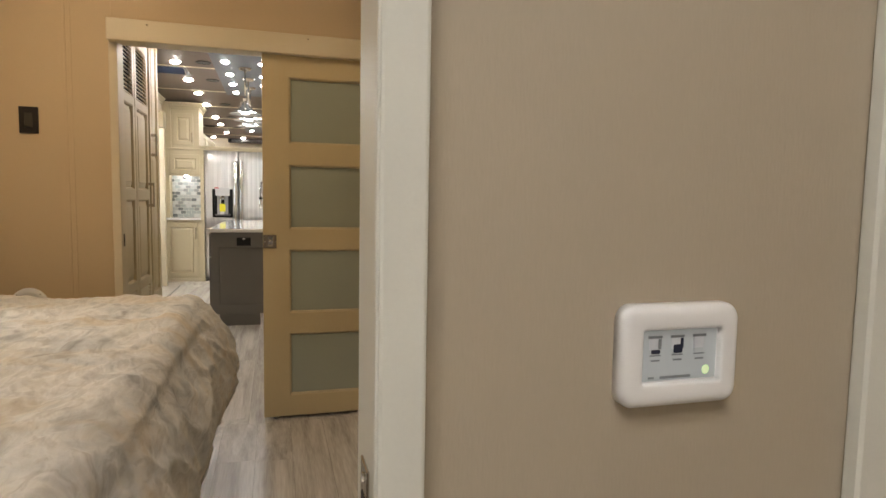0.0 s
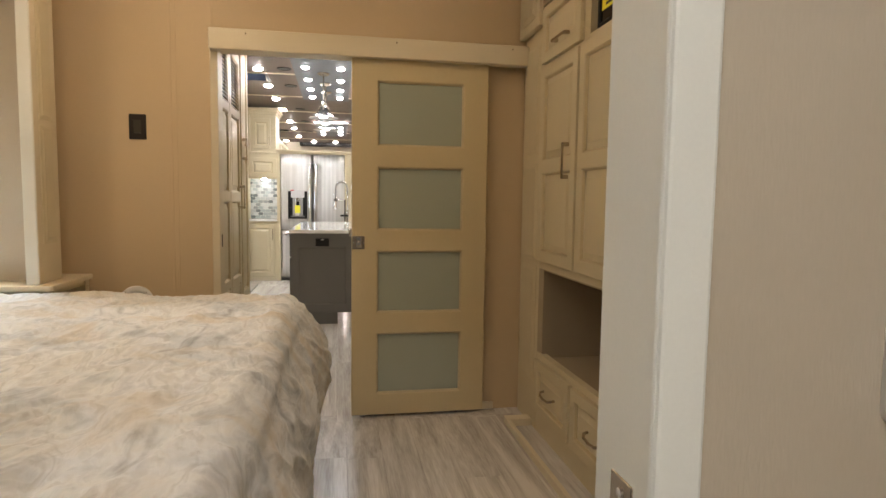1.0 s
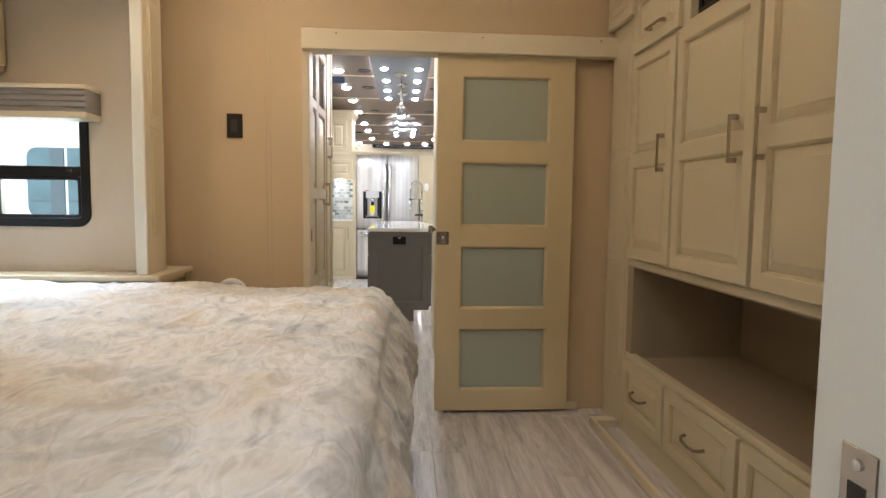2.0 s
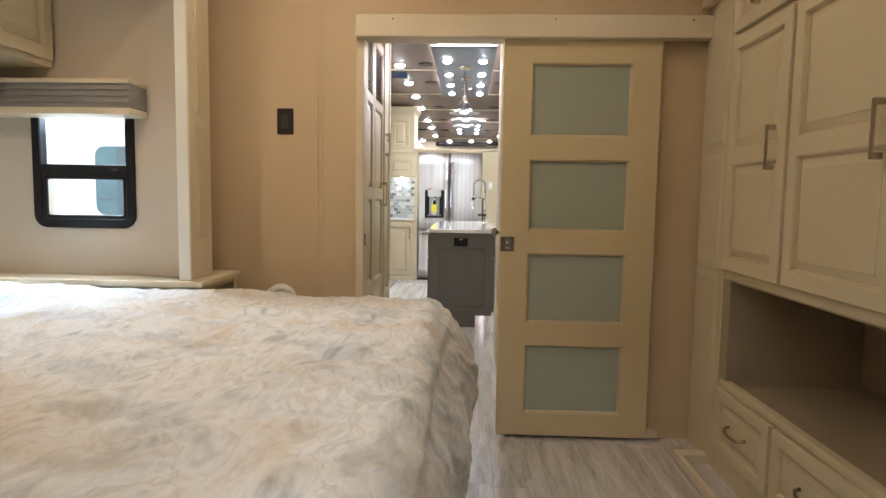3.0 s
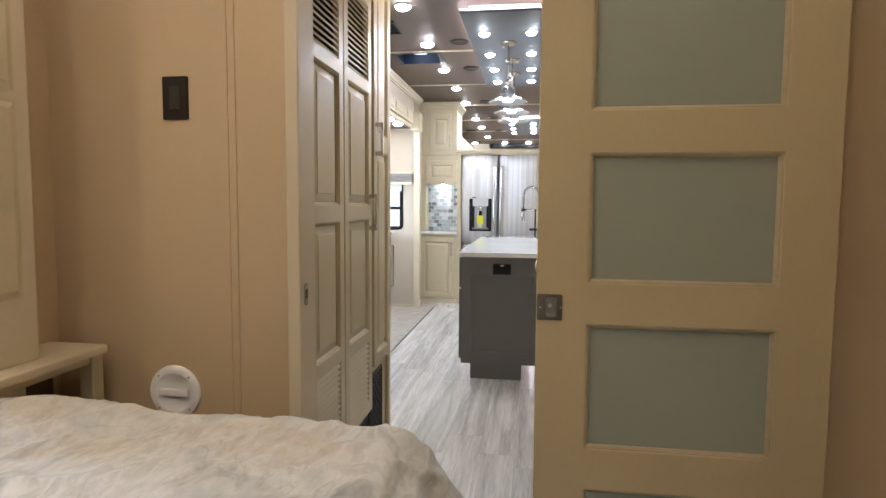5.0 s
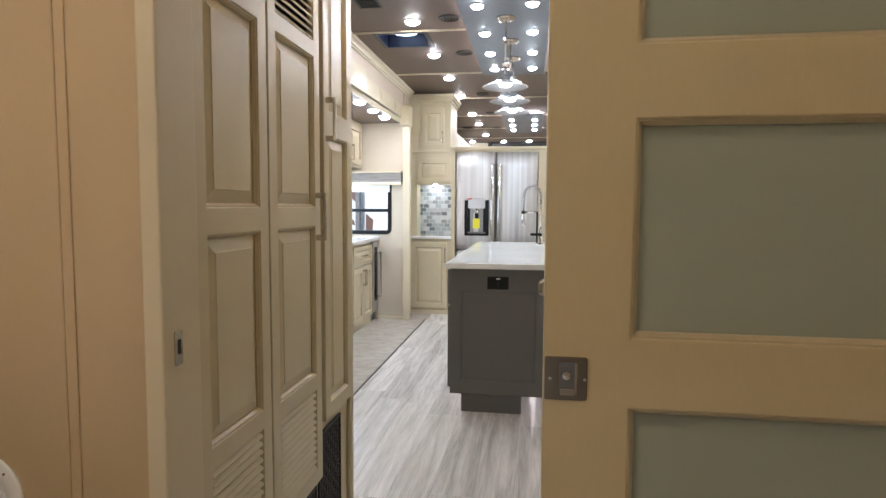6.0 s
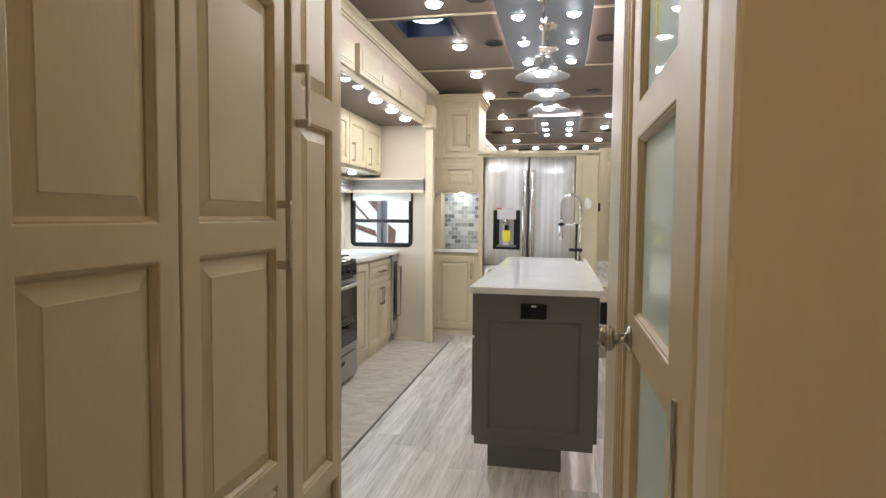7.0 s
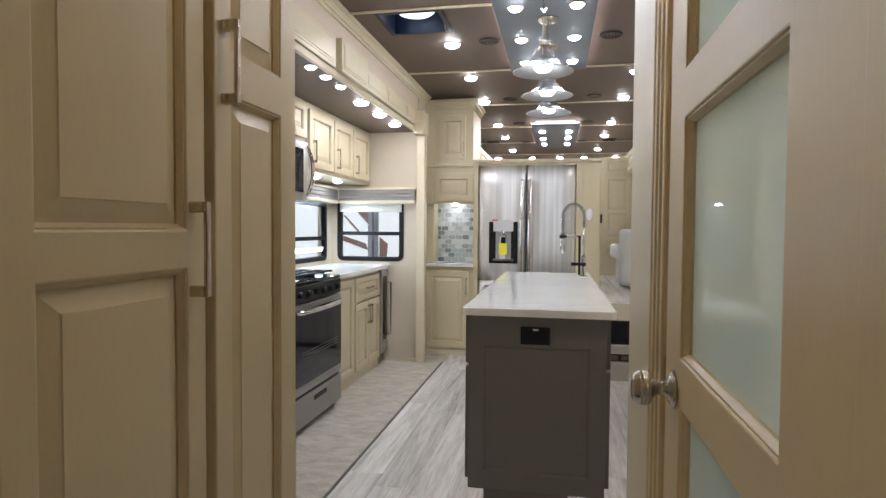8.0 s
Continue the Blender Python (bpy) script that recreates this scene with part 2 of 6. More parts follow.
def brushed_cloth(name):
    """Feathery strokes of grey and cream with soft tan patches, on puckered cotton."""
    m = bpy.data.materials.new(name)
    m.use_nodes = True
    nt = m.node_tree
    b = nt.nodes["Principled BSDF"]
    b.inputs["Roughness"].default_value = 0.85
    b.inputs["Sheen Weight"].default_value = 0.15
    tc = nt.nodes.new("ShaderNodeTexCoord")

    def noise_at(scale, stretch, turn, detail, warp=None, distortion=0.0):
        mp = nt.nodes.new("ShaderNodeMapping")
        mp.inputs["Scale"].default_value = stretch
        mp.inputs["Rotation"].default_value = (0, 0, radians(turn))
        src = tc.outputs["Object"]
        if warp:
            sc = nt.nodes.new("ShaderNodeVectorMath")
            sc.operation = "SCALE"
            sc.inputs["Scale"].default_value = 0.11
            nt.links.new(warp.outputs["Color"], sc.inputs[0])
            ad = nt.nodes.new("ShaderNodeVectorMath")
            nt.links.new(src, ad.inputs[0])
            nt.links.new(sc.outputs[0], ad.inputs[1])
            src = ad.outputs[0]
        nt.links.new(src, mp.inputs["Vector"])
        n = nt.nodes.new("ShaderNodeTexNoise")
        n.inputs["Scale"].default_value, n.inputs["Detail"].default_value, n.inputs["Distortion"].default_value = scale, detail, distortion
        nt.links.new(mp.outputs[0], n.inputs["Vector"])
        return n

    def ramp_of(n, stops):
        r = nt.nodes.new("ShaderNodeValToRGB")
        els = r.color_ramp.elements
        els[0].position, els[0].color = stops[0][0], (*stops[0][1], 1)
        els[1].position, els[1].color = stops[-1][0], (*stops[-1][1], 1)
        for p, c in stops[1:-1]:
            els.new(p).color = (*c, 1)
        nt.links.new(n.outputs[0], r.inputs[0])
        return r

    warp = noise_at(3.0, (1, 1, 1), 0, 3)
    strokes = noise_at(10.5, (1, 0.45, 1), -5, 9, warp, 1.1)
    patches = noise_at(3.4, (0.7, 1, 1), 20, 5, warp, 0.6)
    shades = noise_at(5.5, (0.6, 1, 1), 15, 5, warp, 0.8)
    fine = noise_at(38.0, (1, 0.4, 1), -5, 6, warp, 0.8)
    ground = ramp_of(strokes, [(0.28, (0.42, 0.43, 0.44)), (0.40, (0.66, 0.68, 0.69)), (0.50, (0.75, 0.76, 0.765)), (0.56, (0.61, 0.61, 0.605)), (0.62, (0.73, 0.735, 0.74)), (0.73, (0.54, 0.55, 0.56))])
    tan = ramp_of(strokes, [(0.32, (0.51, 0.44, 0.35)), (0.44, (0.67, 0.62, 0.55)), (0.52, (0.59, 0.52, 0.42)), (0.60, (0.66, 0.61, 0.54)), (0.70, (0.71, 0.68, 0.64))])
    where = ramp_of(patches, [(0.52, (0, 0, 0)), (0.66, (0.9, 0.9, 0.9))])
    mx = nt.nodes.new("ShaderNodeMix")
    mx.data_type = "RGBA"
    nt.links.new(where.outputs[0], mx.inputs[0])
    nt.links.new(ground.outputs[0], mx.inputs[6])
    nt.links.new(tan.outputs[0], mx.inputs[7])
    streak = ramp_of(fine, [(0.36, (0.88, 0.875, 0.87)), (0.50, (1.0, 1.0, 1.0)), (0.66, (0.94, 0.925, 0.905))])
    mul = nt.nodes.new("ShaderNodeMix")
    mul.data_type, mul.blend_type = "RGBA", "MULTIPLY"
    mul.inputs[0].default_value = 1.0
    wash = ramp_of(shades, [(0.36, (0.80, 0.82, 0.84)), (0.50, (1.0, 1.0, 1.0)), (0.64, (1.0, 0.985, 0.96))])
    washed = nt.nodes.new("ShaderNodeMix")
    washed.data_type, washed.blend_type = "RGBA", "MULTIPLY"
    washed.inputs[0].default_value = 1.0
    nt.links.new(mx.outputs[2], washed.inputs[6])
    nt.links.new(wash.outputs[0], washed.inputs[7])
    nt.links.new(washed.outputs[2], mul.inputs[6])
    nt.links.new(streak.outputs[0], mul.inputs[7])
    nt.links.new(mul.outputs[2], b.inputs["Base Color"])
    bp = nt.nodes.new("ShaderNodeBump")
    bp.inputs["Strength"].default_value, bp.inputs["Distance"].default_value = 0.5, 0.006
    nt.links.new(fine.outputs[0], bp.inputs["Height"])
    nt.links.new(bp.outputs[0], b.inputs["Normal"])
    return m


COMFORTER = brushed_cloth("marbled_comforter")
COMFORTER_HEM = material("grey_piping", (0.46, 0.45, 0.43), 0.85, vary=0.1, bump=0.3)
QUARTZ = swirl_material("white_quartz", [(0.30, (0.80, 0.80, 0.79)), (0.47, (0.82, 0.82, 0.81)), (0.52, (0.76, 0.76, 0.755)), (0.57, (0.82, 0.82, 0.81)),
                        (0.75, (0.79, 0.79, 0.78))], 2.2, 0.07, 2.0)
tn = STEEL.node_tree.nodes.new("ShaderNodeTangent")
tn.direction_type, tn.axis = "RADIAL", "Z"
sp_bsdf = STEEL.node_tree.nodes["Principled BSDF"]
STEEL.node_tree.links.new(tn.outputs[0], sp_bsdf.inputs["Tangent"])
sp_bsdf.inputs["Anisotropic"].default_value, sp_bsdf.inputs["Anisotropic Rotation"].default_value = 0.95, 0.25
shade_tangent = SHADE_METAL.node_tree.nodes.new("ShaderNodeTangent")
shade_tangent.direction_type, shade_tangent.axis = "RADIAL", "Z"
shade_bsdf = SHADE_METAL.node_tree.nodes["Principled BSDF"]
SHADE_METAL.node_tree.links.new(shade_tangent.outputs[0], shade_bsdf.inputs["Tangent"])
shade_bsdf.inputs["Anisotropic"].default_value = 0.8


# ---- building helpers ----
def at_px(x):
    return Matrix(((0, 0, 1, x), (1, 0, 0, 0), (0, 1, 0, 0), (0, 0, 0, 1)))


def at_nx(x):
    return Matrix(((0, 0, -1, x), (1, 0, 0, 0), (0, 1, 0, 0), (0, 0, 0, 1)))


def at_ny(y):
    return Matrix(((1, 0, 0, 0), (0, 0, -1, y), (0, 1, 0, 0), (0, 0, 0, 1)))


def at_py(y):
    return Matrix(((1, 0, 0, 0), (0, 0, 1, y), (0, 1, 0, 0), (0, 0, 0, 1)))


def at_down(z):
    return Matrix(((1, 0, 0, 0), (0, 1, 0, 0), (0, 0, -1, z), (0, 0, 0, 1)))


WORLD = Matrix.Identity(4)


def thing(name, at, label, category, group="", kind=""):
    ob = new(name)
    ob.empty_display_size = 0.05
    ob.location = at
    return tagged(ob, label, category, group, kind)


def part(name, bm, mat, parent=None, label="", smooth=False):
    """Links a bmesh, given in world coordinates, as one mesh object under a thing or a part."""
    bmesh.ops.recalc_face_normals(bm, faces=bm.faces)
    me = bpy.data.meshes.new(name)
    bm.to_mesh(me)
    bm.free()
    me.materials.append(mat)
    if smooth:
        for p in me.polygons:
            p.use_smooth = True
    ob = new(name, me)
    hang(ob, parent)
    return tagged(ob, label)


def hang(ob, parent):
    if parent:
        ob.parent = parent
        if parent.type == "EMPTY":
            ob.matrix_parent_inverse = Matrix.Translation(-Vector(parent.location))


def structure(name, bm, mat, label, category, smooth=False):
    return tagged(part(name, bm, mat, None, label, smooth), label, category, "", "structure")


def box(bm, u0, u1, v0, v1, w0, w1, m=WORLD, bevel=0.0, seg=1):
    vs = [bm.verts.new(m @ Vector((u, v, w))) for u in (u0, u1) for v in (v0, v1) for w in (w0, w1)]
    quads = ((0, 1, 3, 2), (4, 6, 7, 5), (0, 4, 5, 1), (2, 3, 7, 6), (0, 2, 6, 4), (1, 5, 7, 3))
    fs = [bm.faces.new([vs[i] for i in q]) for q in quads]
    if bevel:
        es = list({e for f in fs for e in f.edges})
        bmesh.ops.bevel(bm, geom=es, offset=bevel, segments=seg, profile=0.5, affect="EDGES")
    return bm


def boxes(rows, m=WORLD, bevel=0.0, seg=1):
    bm = bmesh.new()
    for r in rows:
        box(bm, *r, m=m, bevel=bevel, seg=seg)
    return bm


def loops_mesh(bm, loops, close=True, cap=(True, True)):
    """Skins a list of equally long closed loops of points."""
    rings = [[bm.verts.new(p) for p in lp] for lp in loops]
    n = len(rings[0])
    for a, b in zip(rings, rings[1:]):
        for i in range(n):
            bm.faces.new((a[i], a[(i + 1) % n], b[(i + 1) % n], b[i]))
    if cap[0]:
        bm.faces.new(rings[0])
    if cap[1]:
        bm.faces.new(rings[-1])
    return bm


def lathe(profile, m=WORLD, seg=20, bm=None, cap=(True, True)):
    bm = bm or bmesh.new()
    loops = []
    for r, h in profile:
        r = max(r, 1e-4)
        loops.append([m @ Vector((r * math.cos(2 * math.pi * k / seg), r * math.sin(2 * math.pi * k / seg), h)) for k in range(seg)])
    return loops_mesh(bm, loops, cap=cap)


def tube(points, radius, seg=8, bm=None):
    bm = bm or bmesh.new()
    pts = [Vector(p) for p in points]
    loops = []
    up = Vector((0.13, 0.31, 0.94)).normalized()
    for i, p in enumerate(pts):
        d = (pts[min(i + 1, len(pts) - 1)] - pts[max(i - 1, 0)]).normalized()
        a = d.cross(up).normalized()
        b = d.cross(a).normalized()
        r = radius(i / (len(pts) - 1)) if callable(radius) else radius
        loops.append([p + a * (r * math.cos(2 * math.pi * k / seg)) + b * (r * math.sin(2 * math.pi * k / seg)) for k in range(seg)])
    return loops_mesh(bm, loops)


def round_loop(u0, u1, v0, v1, r, n=6):
    pts = []
    for cu, cv, a0 in ((u1 - r, v1 - r, 0), (u0 + r, v1 - r, 90), (u0 + r, v0 + r, 180), (u1 - r, v0 + r, 270)):
        for k in range(n + 1):
            a = radians(a0 + 90 * k / n)
            pts.append((cu + r * math.cos(a), cv + r * math.sin(a)))
    return pts


def round_plate(u0, u1, v0, v1, r, w0, w1, m=WORLD, ease=0.0, bm=None, n=6):
    bm = bm or bmesh.new()
    lp = [[(p[0], p[1], w0) for p in round_loop(u0, u1, v0, v1, r, n)]]
    if ease:
        lp.append([(p[0], p[1], w1 - ease) for p in round_loop(u0, u1, v0, v1, r, n)])
        lp.append([(p[0], p[1], w1 - ease * 0.3) for p in round_loop(u0 + ease * 0.3, u1 - ease * 0.3, v0 + ease * 0.3, v1 - ease * 0.3, max(r - ease * 0.3, 0.001), n)])
        lp.append([(p[0], p[1], w1) for p in round_loop(u0 + ease, u1 - ease, v0 + ease, v1 - ease, max(r - ease, 0.001), n)])
    else:
        lp.append([(p[0], p[1], w1) for p in round_loop(u0, u1, v0, v1, r, n)])
    return loops_mesh(bm, [[m @ Vector(p) for p in l] for l in lp])


def round_ring(u0, u1, v0, v1, r, width, w0, w1, m=WORLD, bm=None, n=6, ease=0.003):
    bm = bm or bmesh.new()
    o = lambda d, w: [m @ Vector((p[0], p[1], w)) for p in round_loop(u0 + d, u1 - d, v0 + d, v1 - d, max(r - d, 0.002), n)]
    loops = [o(0, w0), o(0, w1 - ease), o(ease, w1), o(width - ease, w1), o(width, w1 - ease), o(width, w0), o(0, w0)]
    rings = [[bm.verts.new(p) for p in lp] for lp in loops[:-1]]
    rings.append(rings[0])
    k = len(rings[0])
    for a, b in zip(rings, rings[1:]):
        for i in range(k):
            bm.faces.new((a[i], a[(i + 1) % k], b[(i + 1) % k], b[i]))
    return bm


def raised_panel(u0, u1, v0, v1, m, depth=0.014, slope=0.03, bm=None):
    """A cabinet door's raised field: a recessed lip, a sloped edge and a flat middle."""
    bm = bm or bmesh.new()
    def rect(d, w):
        return [m @ Vector(p) for p in ((u0 + d, v0 + d, w), (u1 - d, v0 + d, w), (u1 - d, v1 - d, w), (u0 + d, v1 - d, w))]
    loops = [rect(0, 0), rect(0, 0.003), rect(0.006, 0.003), rect(0.006 + slope, depth - 0.002), rect(0.0075 + slope, depth)]
    return loops_mesh(bm, loops)


def pull(parent, m, u, v0, v1, out=0.032, thick=0.012, vertical=True, mat=None, label=""):
    """A square bar pull on two square feet."""
    rows = []
    if vertical:
        rows = [(u - thick / 2, u + thick / 2, v0, v1, out - 0.008, out),
                (u - thick * 0.65, u + thick * 0.65, v0, v0 + 0.018, 0.0, out - 0.004), (u - thick * 0.65, u + thick * 0.65, v1 - 0.018, v1, 0.0, out - 0.004)]
    else:
        rows = [(v0, v1, u - thick / 2, u + thick / 2, out - 0.008, out),
                (v0, v0 + 0.018, u - thick * 0.65, u + thick * 0.65, 0.0, out - 0.004), (v1 - 0.018, v1, u - thick * 0.65, u + thick * 0.65, 0.0, out - 0.004)]
    return part("handle", boxes(rows, m, 0.0018), mat or NICKEL, parent, label or "brushed nickel bar pull")


def frame_mesh(us, vs, thick, m):
    """One connected frame: a slab with an opening in the middle column of every second row."""
    bm = bmesh.new()
    front = [[bm.verts.new(m @ Vector((u, v, thick))) for v in vs] for u in us]
    back = [[bm.verts.new(m @ Vector((u, v, 0.0))) for v in vs] for u in us]
    solid = lambda i, j: 0 <= i < len(us) - 1 and 0 <= j < len(vs) - 1 and not (i == 1 and j % 2 == 1)
    for i in range(len(us) - 1):
        for j in range(len(vs) - 1):
            if not solid(i, j):
                continue
            for g in (front, back):
                bm.faces.new((g[i][j], g[i + 1][j], g[i + 1][j + 1], g[i][j + 1]))
            for (di, dj), (p, q) in (((-1, 0), ((i, j), (i, j + 1))), ((1, 0), ((i + 1, j), (i + 1, j + 1))), ((0, -1), ((i, j), (i + 1, j))), ((0, 1), ((i, j + 1), (i + 1, j + 1)))):
                if not solid(i + di, j + dj):
                    bm.faces.new((front[p[0]][p[1]], front[q[0]][q[1]], back[q[0]][q[1]], back[p[0]][p[1]]))
    bmesh.ops.recalc_face_normals(bm, faces=bm.faces)
    sharp = [e for e in bm.edges if len(e.link_faces) == 2 and e.calc_face_angle(0) > 0.5 and any(v in sum(front, []) for v in e.verts)]
    bmesh.ops.bevel(bm, geom=sharp, offset=0.003, segments=2, profile=0.5, affect="EDGES")
    return bm


def panel_door(parent, m, u0, u1, v0, v1, cells=None, stile=0.055, stile_b=None, thick=0.02, rail=0.055, mat=None, name="door", panel_mat=None, slope=0.03, field=0.014):
    """A framed door. cells: (v from, v to, kind), kind raised, flat or louvre; one raised cell if none given. Returns the frame, whose children are the panels."""
    mat = mat or CREAM
    cells = cells or [(v0 + rail, v1 - rail, "raised")]
    a, b = u0 + stile, u1 - (stile_b or stile)
    bm = frame_mesh((u0, a, b, u1), [v0] + [e for c in cells for e in c[:2]] + [v1], thick, m)
    frame_ob = part(name, bm, mat, parent)
    for lo, hi, kind in cells:
        bead = bmesh.new()
        for d, w in ((0.0, thick - 0.004),):
            lp = lambda dd, ww: [m @ Vector(p) for p in ((a + dd, lo + dd, ww), (b - dd, lo + dd, ww), (b - dd, hi - dd, ww), (a + dd, hi - dd, ww))]
            rings = [[bead.verts.new(p) for p in l] for l in (lp(-0.001, 0.002), lp(-0.001, w), lp(0.003, w), lp(0.009, w - 0.008), lp(0.009, 0.002))]
            for r1, r2 in zip(rings, rings[1:] + rings[:1]):
                for i in range(4):
                    bead.faces.new((r1[i], r1[(i + 1) % 4], r2[(i + 1) % 4], r2[i]))
        part("bead", bead, GLAZE if mat in (CREAM, CREAM_DOOR) else mat, frame_ob)
        if kind == "raised":
            part("panel", raised_panel(a + 0.002, b - 0.002, lo + 0.002, hi - 0.002, m @ Matrix.Translation((0, 0, 0.001)), field, min(slope, (b - a) / 3.5)), panel_mat or mat, frame_ob)
        elif kind == "flat":
            part("panel", boxes([(a, b, lo, hi, 0.001, 0.0045)], m), panel_mat or mat, frame_ob)
        elif kind == "louvre":
            part("backing", boxes([(a, b, lo, hi, -0.004, 0.001)], m), DARK_INSIDE, frame_ob)
            k = max(3, int((hi - lo) / 0.021))
            step = (hi - lo) / k
            first = None
            for i in range(k):
                c = lo + (i + 0.5) * step
                if first is None:
                    bm = bmesh.new()
                    tilt = m @ Matrix.Translation(((a + b) / 2, c, 0.011)) @ Matrix.Rotation(radians(-42), 4, "X")
                    box(bm, -(b - a) / 2 + 0.002, (b - a) / 2 - 0.002, -0.0115, 0.0115, -0.0025, 0.0025, tilt, 0.001)
                    first = part("slat", bm, mat, frame_ob)
                else:
                    o = new("slat", first.data)
                    hang(o, frame_ob)
                    o.matrix_parent_inverse = first.matrix_parent_inverse
                    o.location = m.to_3x3() @ Vector((0, i * step, 0))
    return frame_ob

# ---- the shell ----
CEIL = 2.53
structure("ground", boxes([(-60, 60, -60, 70, -0.95, -0.9)]), material("concrete_apron", (0.36, 0.35, 0.33), 0.9, vary=0.15, scale=2), "pale concrete apron outside", "ground")
floor = structure("floor", boxes([(-2.3, 1.8, -1.6, 14.5, -0.12, -0.006)]), SUBFLOOR, "grey oak vinyl planks laid lengthwise", "floor")

structure("wall_bedroom_hall", boxes([(-1.5, -0.664, 3.19, 3.265, 0, CEIL), (0.10, 1.62, 3.19, 3.265, 0, CEIL), (-0.664, 0.10, 3.19, 3.265, 1.99, CEIL)]),
          WALL_TAN, "tan vinyl wallboard with a vertical joint strip", "wall")
structure("wall_left_bedroom", boxes([(-1.53, -1.45, 2.957, 3.19, 0, CEIL)]), WALL_TAN, "tan vinyl wallboard beside the bed slide", "wall")
structure("wall_left_hall", boxes([(-1.53, -1.45, 3.265, 4.42, 0, CEIL)]), WALL_TAN, "outer wall behind the pantry", "wall")
structure("wall_over_bed_slide", boxes([(-1.53, -1.36, 0.34, 2.957, 2.16, CEIL)]), WALL_TAN, "tan wall band over the bed slide", "wall")
structure("wall_right", boxes([(1.05, 1.13, 3.265, 14.4, 0, CEIL)]), WALL_PALE, "pale wallboard on the door side", "wall")
structure("wall_right_bedroom", boxes([(1.62, 1.70, -1.5, 3.265, 0, CEIL)]), WALL_TAN, "wallboard behind the wardrobe", "wall")
structure("wall_front", boxes([(-1.5, 1.13, 14.4, 14.5, 0, CEIL)]), WALL_PALE, "pale far end wall", "wall")
structure("wall_left_lounge", boxes([(-1.53, -1.45, 8.57, 14.4, 0, CEIL)]), WALL_PALE, "pale wallboard of the raised lounge", "wall")
# bedroom slide, with its end window
structure("wall_bed_slide_end", boxes([(-2.4, -2.05, 2.88, 2.955, 0, 2.16), (-1.65, -1.352, 2.88, 2.955, 0, 2.16), (-2.05, -1.65, 2.88, 2.955, 0, 1.06),
          (-2.05, -1.65, 2.88, 2.955, 1.58, 2.16)]), WALL_PALE, "pale wallboard of the bed slide with a window opening", "wall")
structure("wall_bed_slide_back", boxes([(-2.46, -2.40, 0.3, 2.955, 0, 2.16)]), WALL_PALE, "pale wallboard behind the bed head", "wall")
structure("ceiling_bed_slide", boxes([(-2.46, -1.36, 0.3, 2.955, 2.16, 2.22)]), CEIL_WHITE, "white ceiling over the bed slide", "ceiling")
structure("ceiling_bedroom", boxes([(-1.53, 1.70, -1.6, 3.19, CEIL, CEIL + 0.06)]), CEIL_WHITE, "white bedroom ceiling", "ceiling")
# kitchen ceiling, open for the roof hatch
HX0, HX1, HY0, HY1 = -1.165, -0.785, 6.61, 6.985
structure("ceiling_kitchen", boxes([(-1.53, HX0, 3.19, 14.5, CEIL, CEIL + 0.06), (HX1, 1.13, 3.19, 14.5, CEIL, CEIL + 0.06), (HX0, HX1, 3.19, HY0, CEIL, CEIL + 0.06),
          (HX0, HX1, HY1, 14.5, CEIL, CEIL + 0.06)]), CEIL_BROWN, "taupe panelled kitchen ceiling", "ceiling")
# near wall with the door opening that the walk starts in
structure("wall_near", boxes([(0.190, 1.62, 0.285, 0.337, 0, CEIL), (-2.4, -0.50, 0.285, 0.337, 0, CEIL), (-0.50, 0.190, 0.285, 0.337, 2.03, CEIL)]), WALL_GREIGE,
          "greige textured vinyl wallboard", "wall")
structure("wall_rear", boxes([(-2.4, 1.7, -1.6, -1.5, 0, CEIL)]), ROOM_WHITE, "plain wall of the room behind", "wall")
structure("wall_rear_left", boxes([(-2.4, -2.3, -1.5, 0.285, 0, CEIL)]), ROOM_WHITE, "plain side wall of the room behind", "wall")
structure("ceiling_rear_left", boxes([(-2.4, -1.53, -1.6, 0.3, CEIL, CEIL + 0.06)]), CEIL_WHITE, "white ceiling of the room behind", "ceiling")
# hall, with the hinged door's opening
structure("wall_hall_right", boxes([(0.130, 0.20, 3.265, 3.585, 0, CEIL), (0.130, 0.20, 4.335, 4.70, 0, CEIL), (0.130, 0.20, 3.585, 4.335, 1.975, CEIL)]), WALL_TAN,
          "tan wallboard beside the hall door", "wall")
structure("wall_hall_end", boxes([(0.130, 1.05, 4.70, 4.76, 0, CEIL)]), WALL_PALE, "pale wall facing the kitchen", "wall")
# kitchen slide
SB = -2.20
structure("wall_kitchen_slide_end", boxes([(SB, -2.11, 8.5, 8.57, 0, 2.13), (-1.52, -1.352, 8.5, 8.57, 0, 2.13), (-2.11, -1.52, 8.5, 8.57, 0, 0.965), (-2.11, -1.52, 8.5, 8.57, 1.50, 2.13)]),
          WALL_PALE, "pale wallboard at the end of the kitchen slide with a window opening", "wall")
structure("wall_kitchen_slide_back", boxes([(SB - 0.07, SB, 4.42, 7.40, 0, 2.13), (SB - 0.07, SB, 8.33, 8.57, 0, 2.13), (SB - 0.07, SB, 7.40, 8.33, 0, 0.97), (SB - 0.07, SB, 7.40, 8.33, 1.45, 2.13)]),
          WALL_PALE, "pale wallboard behind the kitchen counter with a window opening", "wall")
structure("wall_kitchen_slide_near", boxes([(SB, -1.45, 4.42, 4.48, -0.3, 2.17)]), material("white_gelcoat", (0.82, 0.83, 0.84), 0.3, vary=0.03), "white outer skin of the kitchen slide", "wall")
